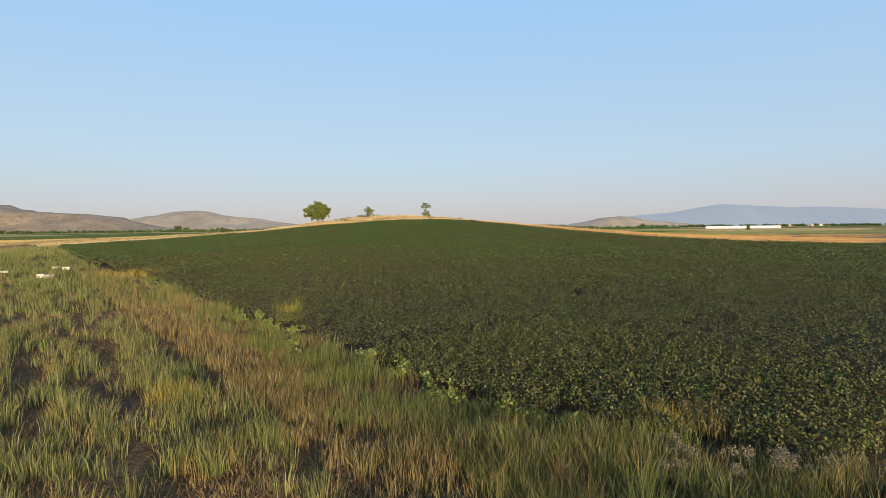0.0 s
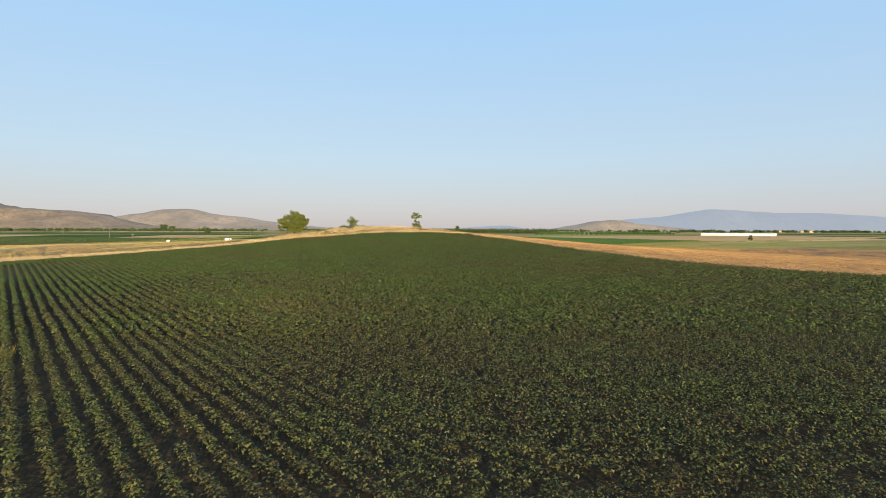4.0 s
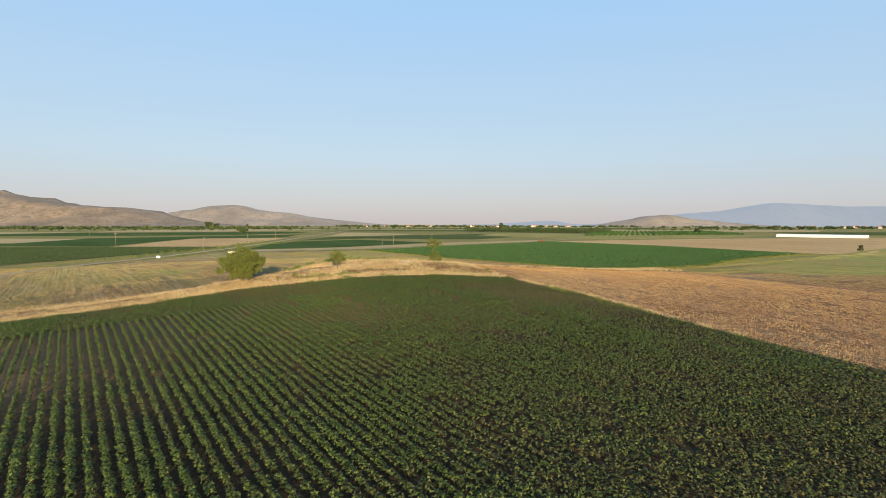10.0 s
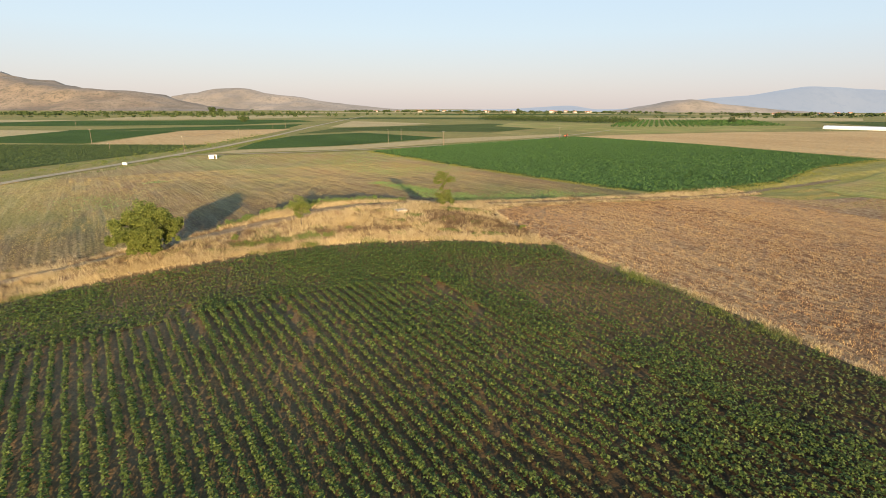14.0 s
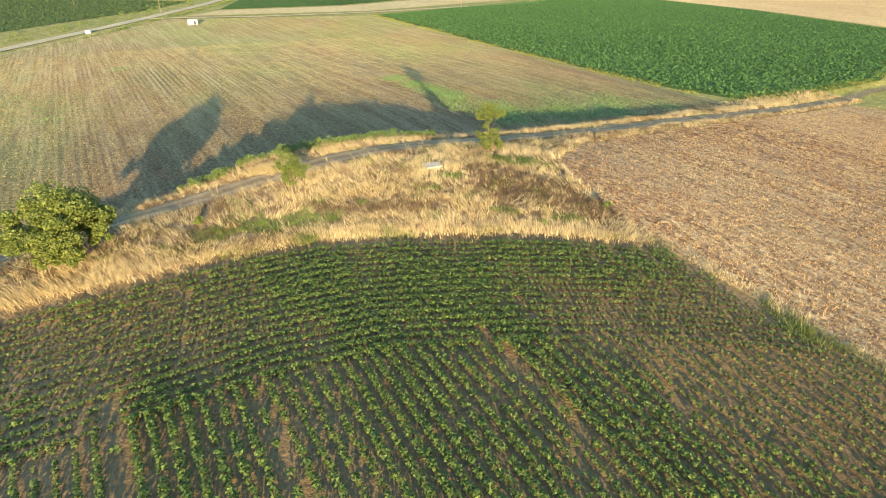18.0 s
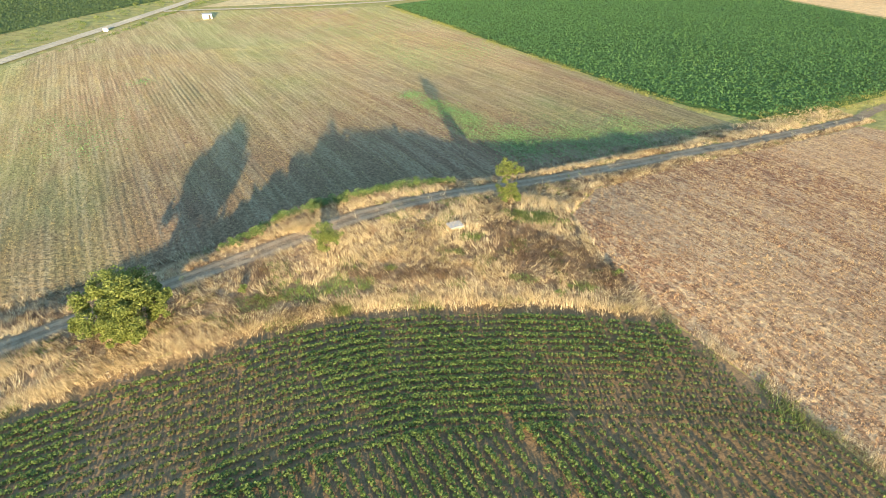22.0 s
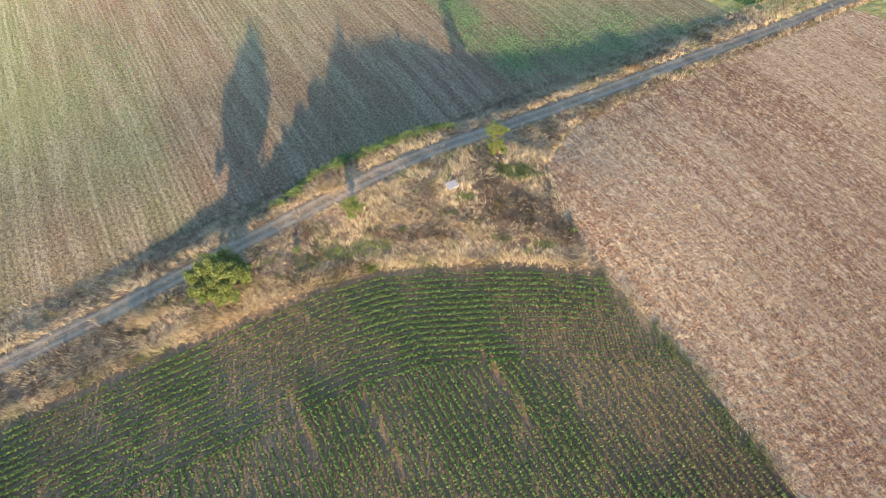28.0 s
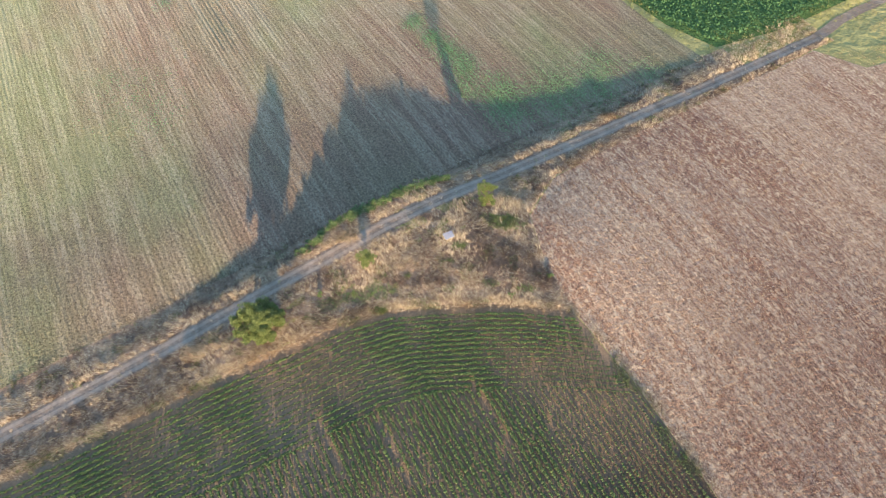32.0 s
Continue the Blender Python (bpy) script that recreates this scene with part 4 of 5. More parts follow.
for which, (what, mat, per, tall, wide, lean) in enumerate((("tufts of tall golden grass on the verge", M_dry, 8.5, 0.66, 0.034, 0.75), ("rust-brown weeds on the verge", M_rust, 8.0, 0.42, 0.04, 0.6), ("low green weeds on the verge", M_weed, 14.0, 0.36, 0.05, 0.6), ("grey-brown dead thistles on the verge", M_purple, 10.0, 0.46, 0.04, 0.6))):
    s, d = sown(-110, 112, -32, 9, per)
    x, y = xy(s, d)
    low = np.where(s < 5, edge_north(np.minimum(s, 4.7)) - 0.4 + 0.9 * lumps(s, d * 0, 3.0, 39), np.interp(s, (5, 6.5, 10, 20, 45, 112), (-30, -20, -11, -5.5, -4, -3)))
    keep = (d > low) & ((np.abs(d) > 1.5) | (rng.random(len(d)) < 0.03)) & (rng.random(len(d)) < np.where(d > 6.5, 0.35, 1.0)) & (verge_growth(x, y, s, d)[which] > rng.random(len(d)))
    x, y = x[keep], y[keep]
    blades("verge_grass", x, y, tall * (0.45 + 0.6 * lumps(x, y, 3.0, 77) + 0.5 * lumps(x, y, 0.9, 78)), mat, 11, wide * 1.1, 0.17, lean, what, bent=False, comb=0.8)

# golden fringe right at the cotton's edge, with green weeds in it
s = rng.uniform(-106, 4.5, 5200)
d = edge_north(s) + rng.normal(0.7, 0.75, len(s))
q = lumps(s, d * 0, 2.2, 64) + 0.5 * lumps(s, d, 0.9, 65) > 0.4
blades("edge_grass", *xy(s[q], d[q]), 0.62, M_dry, 7, 0.03, 0.13, 0.4, "tall golden grass fringe along the cotton's edge", bent=False, comb=1.0)
q = (lumps(s, d * 0, 3.1, 67) > 0.70) & (d < edge_north(s) + 0.6)
blades("edge_grass", *xy(s[q], d[q]), 0.45, M_weed, 8, 0.045, 0.2, 0.5, "green weeds in the fringe along the cotton's edge", bent=False)
s = rng.uniform(-75, 20, 1500)
d = 8.2 + rng.normal(0, 0.7, 1500)
q = lumps(s, d, 2.0, 66) > 0.4
x, y = xy(s[q], d[q])
blades("bank_fringe", x, y, 0.4, M_purple, 7, 0.03, 0.18, 0.45, "grey-brown weeds along the foot of the bank", bent=False)
for x0, y0, r0, mat, n, tall in ((4.5, 199.0, 2.6, M_weed, 520, 0.24), (27.0, 231.0, 1.8, M_rust, 300, 0.6), (-15.4, 180.6, 1.0, M_weed, 200, 0.5), (-44.8, 172.0, 1.6, M_dry, 500, 0.8), (-23.2, 193.9, 1.8, M_dry, 500, 0.6)):
    blades("grass_patch", rng.normal(x0, r0 * 0.6, n), rng.normal(y0, r0 * 0.35, n), tall, mat, 8, 0.035, 0.12, 0.55, {M_weed: "low dark green patch of weeds in the verge", M_rust: "patch of dark brown dead weeds in the verge", M_dry: "patch of tall pale straw grass in the verge"}[mat], bent=False, comb=0.5)

# swept red-brown chaff where the stubble turns round the corner of the verge
s, d = sown(5, 62, -36, -4, 26.0)
low = np.interp(s, (5, 6.5, 10, 20, 45, 112), (-30, -20, -11, -5.5, -4, -3))
keep = (d < low - 0.3) & (rng.random(len(s)) < np.exp(-((d - low + 3.0) / 2.0) ** 2)) & (lumps(s * 0.4, d - low, 0.7, 44) + 0.4 * lumps(s, d, 0.5, 50) > 0.62)
s, d = s[keep], d[keep]
x, y = xy(s, d)
V, F = leaf_tris(np.stack([x, y, land(x, y) + 0.08], -1), 0.2 * rng.uniform(0.4, 1.5, len(x)), 2.5, 0.6)
tagged(new("chaff", mesh_of("chaff", V, F, M_chaff)), "red-brown chaff lying in curved swaths on the stubble", "straw", "", "stuff")

# straw left standing in the stubble
s, d = sown(4, 95, -130, -4, 6.0)
low = np.interp(s, (5, 6.5, 10, 20, 45, 112), (-30, -20, -11, -5.5, -4, -3))
keep = (d < low) & (s > edge_right(d) + 0.6) & (lumps(*xy(s, d), 1.5, 41) > 0.18)
x, y = xy(np.round(s[keep] / 0.3) * 0.3, d[keep])
blades("stubble_straw", x, y, 0.27, M_stalk, 3, 0.055, 0.16, 0.18, "short pale cereal straw in the stubble", bent=False)
# residue of the mown field
s, d = sown(-120, 70, 8.5, 130, 4.6)
keep = 0.6 * lumps(s, d * 0.06, 0.8, 43) + 0.4 * lumps(s, d, 3.0, 42) > 0.38
x, y = xy(np.round(s[keep] / 0.95) * 0.95 + rng.normal(0.1, 0.18, keep.sum()), d[keep])
blades("mown_straw", x, y, 0.26, M_straw_stub, 3, 0.07, 0.18, 0.2, "short upright golden stubble standing in rows", bent=False)



def scattered(name, x, y, size, mat, label, flat=2.0, lift=0.05, slim=0.6, loose=0.06, follow=0.0):
    z = land(x, y) + lift + loose * rng.random(len(x))
    V, F = leaf_tris(np.stack([x, y, z], -1), size * rng.uniform(0.4, 1.5, len(x)), flat, slim, follow)
    return tagged(new(name, mesh_of(name, V, F, mat)), label, "straw", "", "stuff")


s, d = sown(4, 100, -110, -4, 22.0)
low = np.interp(s, (5, 6.5, 10, 20, 45, 112), (-30, -20, -11, -5.5, -4, -3))
red = np.exp(-((d - low + 3.0) / 2.2) ** 2) * (s < 60)
keep = (d < low - 0.3) & (s > edge_right(d) + 0.7) & (rng.random(len(s)) < np.where((s < 62) & (d > -75), 1.0, 0.55)) & (0.45 * lumps(*xy(s, d), 0.55, 45) + 0.3 * lumps(s, d * 0.5, 1.6, 46) + 0.25 * lumps(s, d * 0.3, 7.0, 49) > 0.50 + 0.12 * red + 0.07 * ease((s - 25) / 45) + 0.07 * ease((-d - 42) / 30))
s, d = s[keep], d[keep]
s = np.where(rng.random(len(s)) < 0.55, np.round(s / 1.4) * 1.4 + rng.normal(0, 0.22, len(s)), s)
scattered("straw_litter", *xy(s, d), 0.22, M_litter, "pale chopped straw lying on the stubble", 3.2, 0.075, 0.6, 0.02, 0.45)
s, d = sown(-125, 72, 8.5, 130, 3.6)
s = np.round(s / 0.95) * 0.95 + rng.normal(0.1, 0.17, len(s))
keep = (0.6 * lumps(s, d * 0.12, 1.0, 47) + 0.4 * lumps(*xy(s, d), 6.0, 48) > 0.5)
scattered("residue_litter", *xy(s[keep], d[keep]), 0.22, M_residue, "pale crop residue lying in rows")

for x0, y0, r0, n in ((-18, 262, 2.6, 900), (-13, 256, 2.6, 1300), (-9, 251, 3.0, 1500), (-5, 246, 3.2, 1600), (3, 237, 5.0, 2400), (6, 233, 5.0, 2200), (16, 238, 6.5, 3600), (26, 242, 5.0, 1900), (38, 248, 4.0, 700), (-4, 239, 3.5, 900), (28, 251, 5.0, 1200), (-22, 310, 14.0, 2200), (-45, 350, 22.0, 4200), (-5, 320, 12.0, 1800), (-80, 232, 9.0, 900), (-84, 267, 2.6, 260), (-70, 225, 5.0, 350)):
    scattered("green_regrowth", rng.normal(x0, r0 * 0.6, n), rng.normal(y0, r0 * 0.8, n), 0.34, M_regrowth, "fresh green regrowth in the mown field", 1.0, 0.14)
# weeds along the cotton's edge to the stubble
d = rng.uniform(-75, -29, 900)
x, y = xy(edge_right(d) + rng.uniform(-0.6, 0.9, 900), d)
q = lumps(x, y, 3.0, 61) > np.where(d > -40, 0.45, 0.7)
blades("edge_grass", x[q], y[q], 0.45, M_grass, 8, 0.03, 0.2, 0.4, "yellow-green weeds along the cotton's edge", bent=False)
q = lumps(x, y, 2.0, 62) > 0.45
blades("edge_grass", x[q] + 0.8, y[q] + 0.4, 0.5, M_dry, 8, 0.03, 0.25, 0.5, "pale dry grass along the cotton's edge", bent=False)

d = -29.5 - 32 * rng.random(1100) ** 1.8
x, y = xy(edge_right(d) - 0.9 + rng.normal(0, 0.8, 1100), d)
q = lumps(x, y, 4.0, 63) > 0.48
blades("edge_weeds", x[q], y[q], 0.55, M_weed, 8, 0.05, 0.25, 0.5, "lush green weeds in the corner of the cotton", bent=False)

# leaves of the green crops
def crop_cover(name, outline, per, size, high, mat, label):
    o = np.array(outline, float)
    lo, hi = o.min(0), o.max(0)
    n = int(np.prod(hi - lo) * per)
    x, y = rng.uniform(lo[0], hi[0], n), rng.uniform(lo[1], hi[1], n)
    s, d = sd(x, y)
    x, y = xy(np.round(s / 0.95) * 0.95 + rng.normal(0, 0.12, n), d)
    inside = np.zeros(n, bool)
    for (ax, ay), (bx, by) in zip(o, np.roll(o, -1, 0)):
        cross = (ay > y) != (by > y)
        inside ^= cross & (x < (bx - ax) * (y - ay) / (by - ay + 1e-9) + ax)
    x, y = x[inside], y[inside]
    z = land(x, y) + high * rng.uniform(0.5, 1.1, len(x))
    V, F = leaf_tris(np.stack([x, y, z], -1), size * rng.uniform(0.7, 1.4, len(x)), 0.9, 0.9, 0.5)
    return tagged(new(name, mesh_of(name, V, F, mat)), label, "crop", "", "stuff")


crop_cover("green_crop", [(-44, 408), (-13, 363), (7, 330), (23, 304), (35, 284), (46, 270), (57, 262), (77, 272), (108, 294), (150, 341), (200, 377), (158, 480), (97, 568), (0, 462)], 2.7, 0.62, 0.6, M_green_leaf, "leafy dark green crop standing in rows")
crop_cover("green_crop", [(-164, 300), (-158, 350), (-152, 403), (-154, 446), (-228, 443), (-300, 438), (-300, 300), (-200, 240)], 1.2, 0.7, 0.6, M_far_leaf, "leafy dark green crop standing in rows")


# ---------------------------------------------------------------- trees and shrubs
def tree(name, x, y, high, wide, base, mat, leaves, leaf, label, seed=0, squash=0.8, trunk=0.2, clumps=26, lean=(0, 0), category="tree", lobes=()):
    """A tree at x, y: tapered trunk, limbs and a crown of leaf clumps with gaps; base: where the crown starts."""
    r = np.random.default_rng(100 + seed)
    top = new(name)
    top.matrix_basis = Matrix.Translation((x, y, float(land(x, y)) - 0.05))
    tagged(top, label, category)
    mid = base + (high - base) * 0.45
    bm = bmesh.new()
    pts = [Vector((0, 0, 0)), Vector((0.06 * high * (r.random() - 0.5), 0.05 * high * (r.random() - 0.5), base * 0.7)), Vector((lean[0] * 0.5, lean[1] * 0.5, mid))]
    tube(bm, pts[0], pts[1], trunk * 1.2, trunk * 0.85, 9)
    tube(bm, pts[1], pts[2], trunk * 0.87, trunk * 0.4, 9)
    part("trunk", bm, M_bark, top)
    C = []
    for k in range(clumps):
        a, t = r.uniform(0, 2 * math.pi), r.random() ** 0.6
        up = r.uniform(-0.9, 0.95)
        ring = math.sqrt(1 - up * up * 0.92)
        zz = mid + up * (high - base) * 0.40
        C.append((lean[0] * (zz / high) + math.cos(a) * ring * t * wide * 0.38, lean[1] * (zz / high) + math.sin(a) * ring * t * wide * 0.38, zz, wide * r.uniform(0.11, 0.19)))
    if lobes:
        C = []
        for lx, ly, lz, lr in lobes:
            for _ in range(max(4, int(11 * lr))):
                n = r.normal(size=3)
                n /= np.linalg.norm(n)
                n = n * lr * r.uniform(0.45, 1.0) * np.array((1, 1, 0.8))
                C.append((lx + n[0], ly + n[1], lz + n[2], lr * r.uniform(0.28, 0.55)))
        clumps = len(C)
    for c in C[:: max(1, clumps // 7)]:
        bm = bmesh.new()
        tube(bm, pts[1] + (pts[2] - pts[1]) * r.uniform(0.1, 0.8), Vector(c[:3]), trunk * 0.34, trunk * 0.1, 6)
        part("limb", bm, M_bark, top)
    per = leaves // clumps
    L = []
    for cx, cy, cz, cr in C:
        n = r.normal(size=(per, 3))
        n /= np.linalg.norm(n, axis=1, keepdims=True)
        L.append(np.array((cx, cy, cz)) + n * (cr * (0.35 + 0.65 * r.random((per, 1)) ** 0.5)) * np.array((1, 1, squash)))
    L = np.concatenate(L)
    L = L[L[:, 2] > base * 0.55]
    V, F = leaf_quads(L, leaf * rng.uniform(0.6, 1.4, len(L)), 0.25, 0.6)
    ob = new("crown", mesh_of("crown", V, F, mat))
    ob.parent = top
    return top


tree("tree", -33.8, 176.0, 7.2, 9.4, 1.5, M_tree_leaf, 36000, 0.22, "broad uneven green tree in dry grass beside the track", 1, 0.85, 0.2, 34,
     lobes=((0.2, 0.1, 5.6, 1.7), (-1.7, 0.4, 5.2, 1.45), (1.9, -0.2, 5.0, 1.4), (-3.2, -0.5, 4.1, 1.2), (3.2, 0.6, 4.0, 1.15), (0.3, 1.9, 4.4, 1.6), (0.6, -2.0, 4.2, 1.55), (-2.0, 1.8, 3.6, 1.2), (2.2, 2.0, 3.5, 1.1), (-1.6, -2.3, 3.3, 1.2), (2.1, -2.2, 3.0, 1.15), (-0.2, -0.6, 3.0, 1.3), (0.9, -3.1, 2.6, 0.8), (-3.0, -1.8, 2.6, 0.8), (0.0, 0.5, 4.2, 1.5), (1.6, -1.6, 1.7, 0.95), (-1.2, -1.7, 1.7, 0.9), (0.2, -2.4, 1.6, 0.8), (2.6, 0.4, 2.5, 0.9), (-2.4, 0.6, 2.4, 0.95), (0.2, 1.6, 2.4, 1.1)))
tree("small_tree", -18.6, 188.2, 4.6, 3.6, 1.2, M_tree_leaf, 4800, 0.15, "small round green tree on a thin trunk", 2, 0.85, 0.07, 20,
     lobes=((0, 0, 3.75, 1.05), (-0.95, 0.2, 3.1, 1.0), (1.0, 0.1, 3.2, 0.95), (0.1, -0.85, 2.9, 0.9), (0.0, 0.95, 3.0, 0.9), (-0.3, -0.4, 2.1, 0.7), (0.5, 0.3, 2.2, 0.7)))
tree("slender_tree", 1.0, 203.0, 5.9, 4.4, 0.2, M_tree_leaf, 7200, 0.17, "slender uneven green tree in two tiers beside the track", 3, 0.85, 0.09, 26,
     lobes=((-0.6, 0.1, 5.2, 0.85), (0.5, 0.0, 5.0, 0.9), (1.2, 0.2, 4.5, 0.7), (-1.1, 0.0, 4.4, 0.7), (0.0, -0.2, 4.0, 0.6), (-0.1, 0.1, 3.0, 0.55), (0.6, -0.3, 2.3, 0.75), (-0.7, 0.0, 1.9, 0.9), (0.9, 0.1, 1.4, 1.0), (-0.4, -0.6, 0.9, 0.9), (1.4, -0.4, 0.8, 0.7)))
tree("shrub", -26.0, 182.6, 1.0, 1.4, 0.1, M_tree_leaf, 500, 0.16, "small yellow-green shrub in the verge", 4, 0.9, 0.04, 9, category="shrub")
tree("shrub", -25.0, 186.4, 0.45, 1.6, 0.1, M_rust, 500, 0.16, "low dark red-brown dead shrub in the verge", 5, 0.8, 0.04, 9, category="shrub")
tree("shrub", 12.5, 188.6, 0.9, 1.8, 0.05, M_weed, 420, 0.16, "low green shrub at the field's edge", 6, 0.7, 0.03, 9, category="shrub")
tree("shrub", 6.0, 184.6, 0.8, 1.5, 0.05, M_weed, 300, 0.15, "low green shrub at the field's edge", 7, 0.7, 0.03, 8, category="shrub")
for k in range(46):
    s0 = -29 + k * 0.68 + random.uniform(-0.4, 0.4)
    full = float(np.interp(s0, (-29, -17, -5, 2.5), (0.35, 1, 1, 0.4)))
    x0, y0 = xy(s0, 3.2 + 1.9 * float(np.interp(s0, (-30, -22, -4, 4), (0.2, 1, 1, 0.4))) + random.uniform(-0.5, 0.6))
    b = tree("bank_shrub", float(x0), float(y0), random.uniform(0.85, 1.4) * (0.6 + 0.4 * full), random.uniform(2.3, 3.4) * (0.55 + 0.45 * full), 0.05, M_hedge, 820, 0.15, "leafy dark green bush in the hedge along the bank", 30 + k, 0.8, 0.03, 9, category="shrub")
    tagged(b, "", "", "bushes along the bank")
for k, (x0, y0, h0) in enumerate(((0.5, 12.7, 0.55), (1.0, 13.3, 0.6), (1.4, 12.5, 0.5), (1.9, 13.0, 0.62), (2.4, 12.6, 0.6), (2.8, 13.1, 0.5), (3.1, 12.5, 0.62), (3.6, 12.7, 0.55), (4.0, 12.2, 0.45), (1.2, 14.0, 0.5), (0.2, 13.5, 0.45))):
    b = tree("dead_thistle", x0, y0, h0, 0.75, 0.03, M_thistle, 1500, 0.030, "bushy pale grey dead thistle at the crop's edge", 160 + k, 0.9, 0.012, 14, category="weed")
    tagged(b, "", "", "dead thistles at the crop's edge")
# pale tall clump and broad weeds at the cotton's edge
blades("tall_grass", rng.normal(-9.9, 0.3, 40), rng.normal(30.3, 0.3, 40), 1.2 * rng.uniform(0.5, 1.1, 40), M_grass_tall, 9, 0.016, 0.10, 0.3, "tall pale green grass clump at the cotton's edge")
for k, d0 in enumerate(np.arange(-158, -112, 0.75)):
    if random.random() < 0.25 + (d0 > -135) * 0.35:
        continue
    x0, y0 = xy(float(edge_left(d0)) - random.uniform(0.2, 1.0) - (1.2 * random.random() if -148 < d0 < -143 else 0), d0)
    b = tree("edge_weed", float(x0), float(y0), random.uniform(0.45, 0.85), random.uniform(0.8, 1.5), 0.05, M_weed, 260, 0.085, "broad-leaved green weed at the cotton's edge", 60 + k, 0.8, 0.02, 8, category="weed")
    tagged(b, "", "", "weeds at the cotton's edge")

# ---------------------------------------------------------------- small built things
z0 = float(land(-5.2, 194.8))
slab = tagged(new("well_cover"), "square pale concrete well cover on a low base in dry grass", "well cover")
slab.matrix_basis = pose(-5.2, 194.8, z0 - 0.1, 0, 0, 30)
part("base", block(1.3, 1.0, 0.4, 0.03), M_concrete, slab)
part("lid", block(1.75, 1.4, 0.15, 0.04, (0, 0, 0.4)), M_concrete, slab, "weathered pale concrete lid")


def hut():
    h = tagged(new("pump_hut"), "small white flat-roofed pump hut beside the road", "hut")
    h.matrix_basis = pose(-110.4, 361.5, float(land(-110.4, 361.5)) - 0.05, 0, 0, 28)
    part("wall", block(3.4, 2.6, 1.75, 0.02), M_white, h)
    part("roof", block(3.7, 2.9, 0.16, 0.03, (0, 0, 1.75)), M_concrete, h, "flat concrete roof slab")
    part("door", block(0.8, 0.06, 1.6, 0.01, (0.8, -1.31, 0.02)), M_dark, h, "dark metal door")
    return h


hut()
box = tagged(new("hydrant_box"), "small white concrete irrigation box at the roadside", "irrigation box")
box.matrix_basis = pose(-133.0, 331.2, float(land(-133, 331.2)), 0, 0, 10)
part("body", block(1.5, 1.0, 1.0, 0.05), M_white, box)
part("lid", block(1.6, 1.1, 0.1, 0.03, (0, 0, 1.0)), M_concrete, box)
for k, (x, y, w, h, turn) in enumerate(((-38.3, 55.6, 0.6, 0.32, 10), (-37.4, 55.2, 0.55, 0.28, -15), (-41.9, 65.0, 0.7, 0.25, 25), (-43.6, 66.0, 0.6, 0.22, 5), (-46.5, 62.0, 1.0, 0.15, 40))):
    b = tagged(new("crate"), "white weathered box lying in the meadow grass", "box", "white boxes in the meadow")
    b.matrix_basis = pose(x, y, float(land(x, y)) + 0.03, 0, 0, turn)
    part("body", block(w, 0.55, h, 0.03), M_crate, b)
    part("lid", block(w + 0.06, 0.6, 0.06, 0.015, (0, 0, h)), M_crate, b)


def rubble(x, y, n, spread, seed):
    r = random.Random(seed)
    for k in range(n):
        a, q = x + r.gauss(0, spread), y + r.gauss(0, spread * 0.5)
        bm = bmesh.new()
        bmesh.ops.create_icosphere(bm, subdivisions=1, radius=r.uniform(0.08, 0.18))
        for v in bm.verts:
            v.co *= r.uniform(0.7, 1.2)
            v.co.z *= 0.6
        ob = part("stone", bm, M_rubble, None, "pale rubble stone lying under the tree")
        ob.matrix_basis = Matrix.Translation((a, q, float(land(a, q)) + 0.06))
        tagged(ob, "", "stone", "stones under the tree")


rubble(-32.8, 172.9, 22, 1.3, 1)
rubble(-9.5, 196.5, 16, 1.3, 2)

# parked tractor at the corner of the brown field
tractor = tagged(new("tractor"), "small red tractor parked at the corner of the brown field", "tractor")
tractor.matrix_basis = pose(88.0, 559.0, float(land(88, 559)) + 0.1, 0, 0, 20)
part("hood", block(1.9, 0.8, 0.8, 0.08, (-0.9, 0, 0.8)), M_red_paint, tractor)
part("cab", block(1.3, 1.4, 1.5, 0.08, (0.7, 0, 0.9)), M_dark, tractor, "dark glazed cab")
part("roof", block(1.5, 1.6, 0.14, 0.05, (0.7, 0, 2.4)), M_red_paint, tractor)
part("fender", block(1.4, 1.9, 0.25, 0.08, (0.9, 0, 1.3)), M_red_paint, tractor)
for wx, side, wr in ((0.9, -0.85, 0.75), (0.9, 0.85, 0.75), (-1.4, -0.7, 0.45), (-1.4, 0.7, 0.45)):
    part("wheel", tube(bmesh.new(), (wx, side - 0.18, wr), (wx, side + 0.18, wr), wr, wr, 16), M_rubber, tractor)

# ---------------------------------------------------------------- poles and wires
POLES = ((-6.8, 448, 9.5), (-45, 482, 9.0), (-39, 507, 8.0), (76, 520, 9.5), (-147, 483, 9.0), (-141, 396, 8.5), (-223, 444, 10.0), (-190, 410, 4.0), (-385, 660, 9.0), (-184, 700, 9.0), (-160, 590, 9.0), (-205, 880, 9.0))
POLE_TOPS = []


def pole(x, y, high):
    p = tagged(new("utility_pole"), "weathered wooden utility pole with a short crossarm", "utility pole", "poles across the plain")
    z = float(land(x, y))
    p.matrix_basis = pose(x, y, z - 0.2, 0, 0, 40)
    part("post", tube(bmesh.new(), (0, 0, 0), (0, 0, high), 0.14, 0.09, 9), M_pole, p)
    part("crossarm", block(1.6, 0.14, 0.14, 0.02, (0, 0, high - 0.6)), M_pole, p)
    for k in (-0.65, 0, 0.65):
        part("insulator", tube(bmesh.new(), (k, 0, high - 0.46), (k, 0, high - 0.22), 0.07, 0.05, 7), M_white, p)
    POLE_TOPS.append(Vector((x, y, z + high - 0.4)))


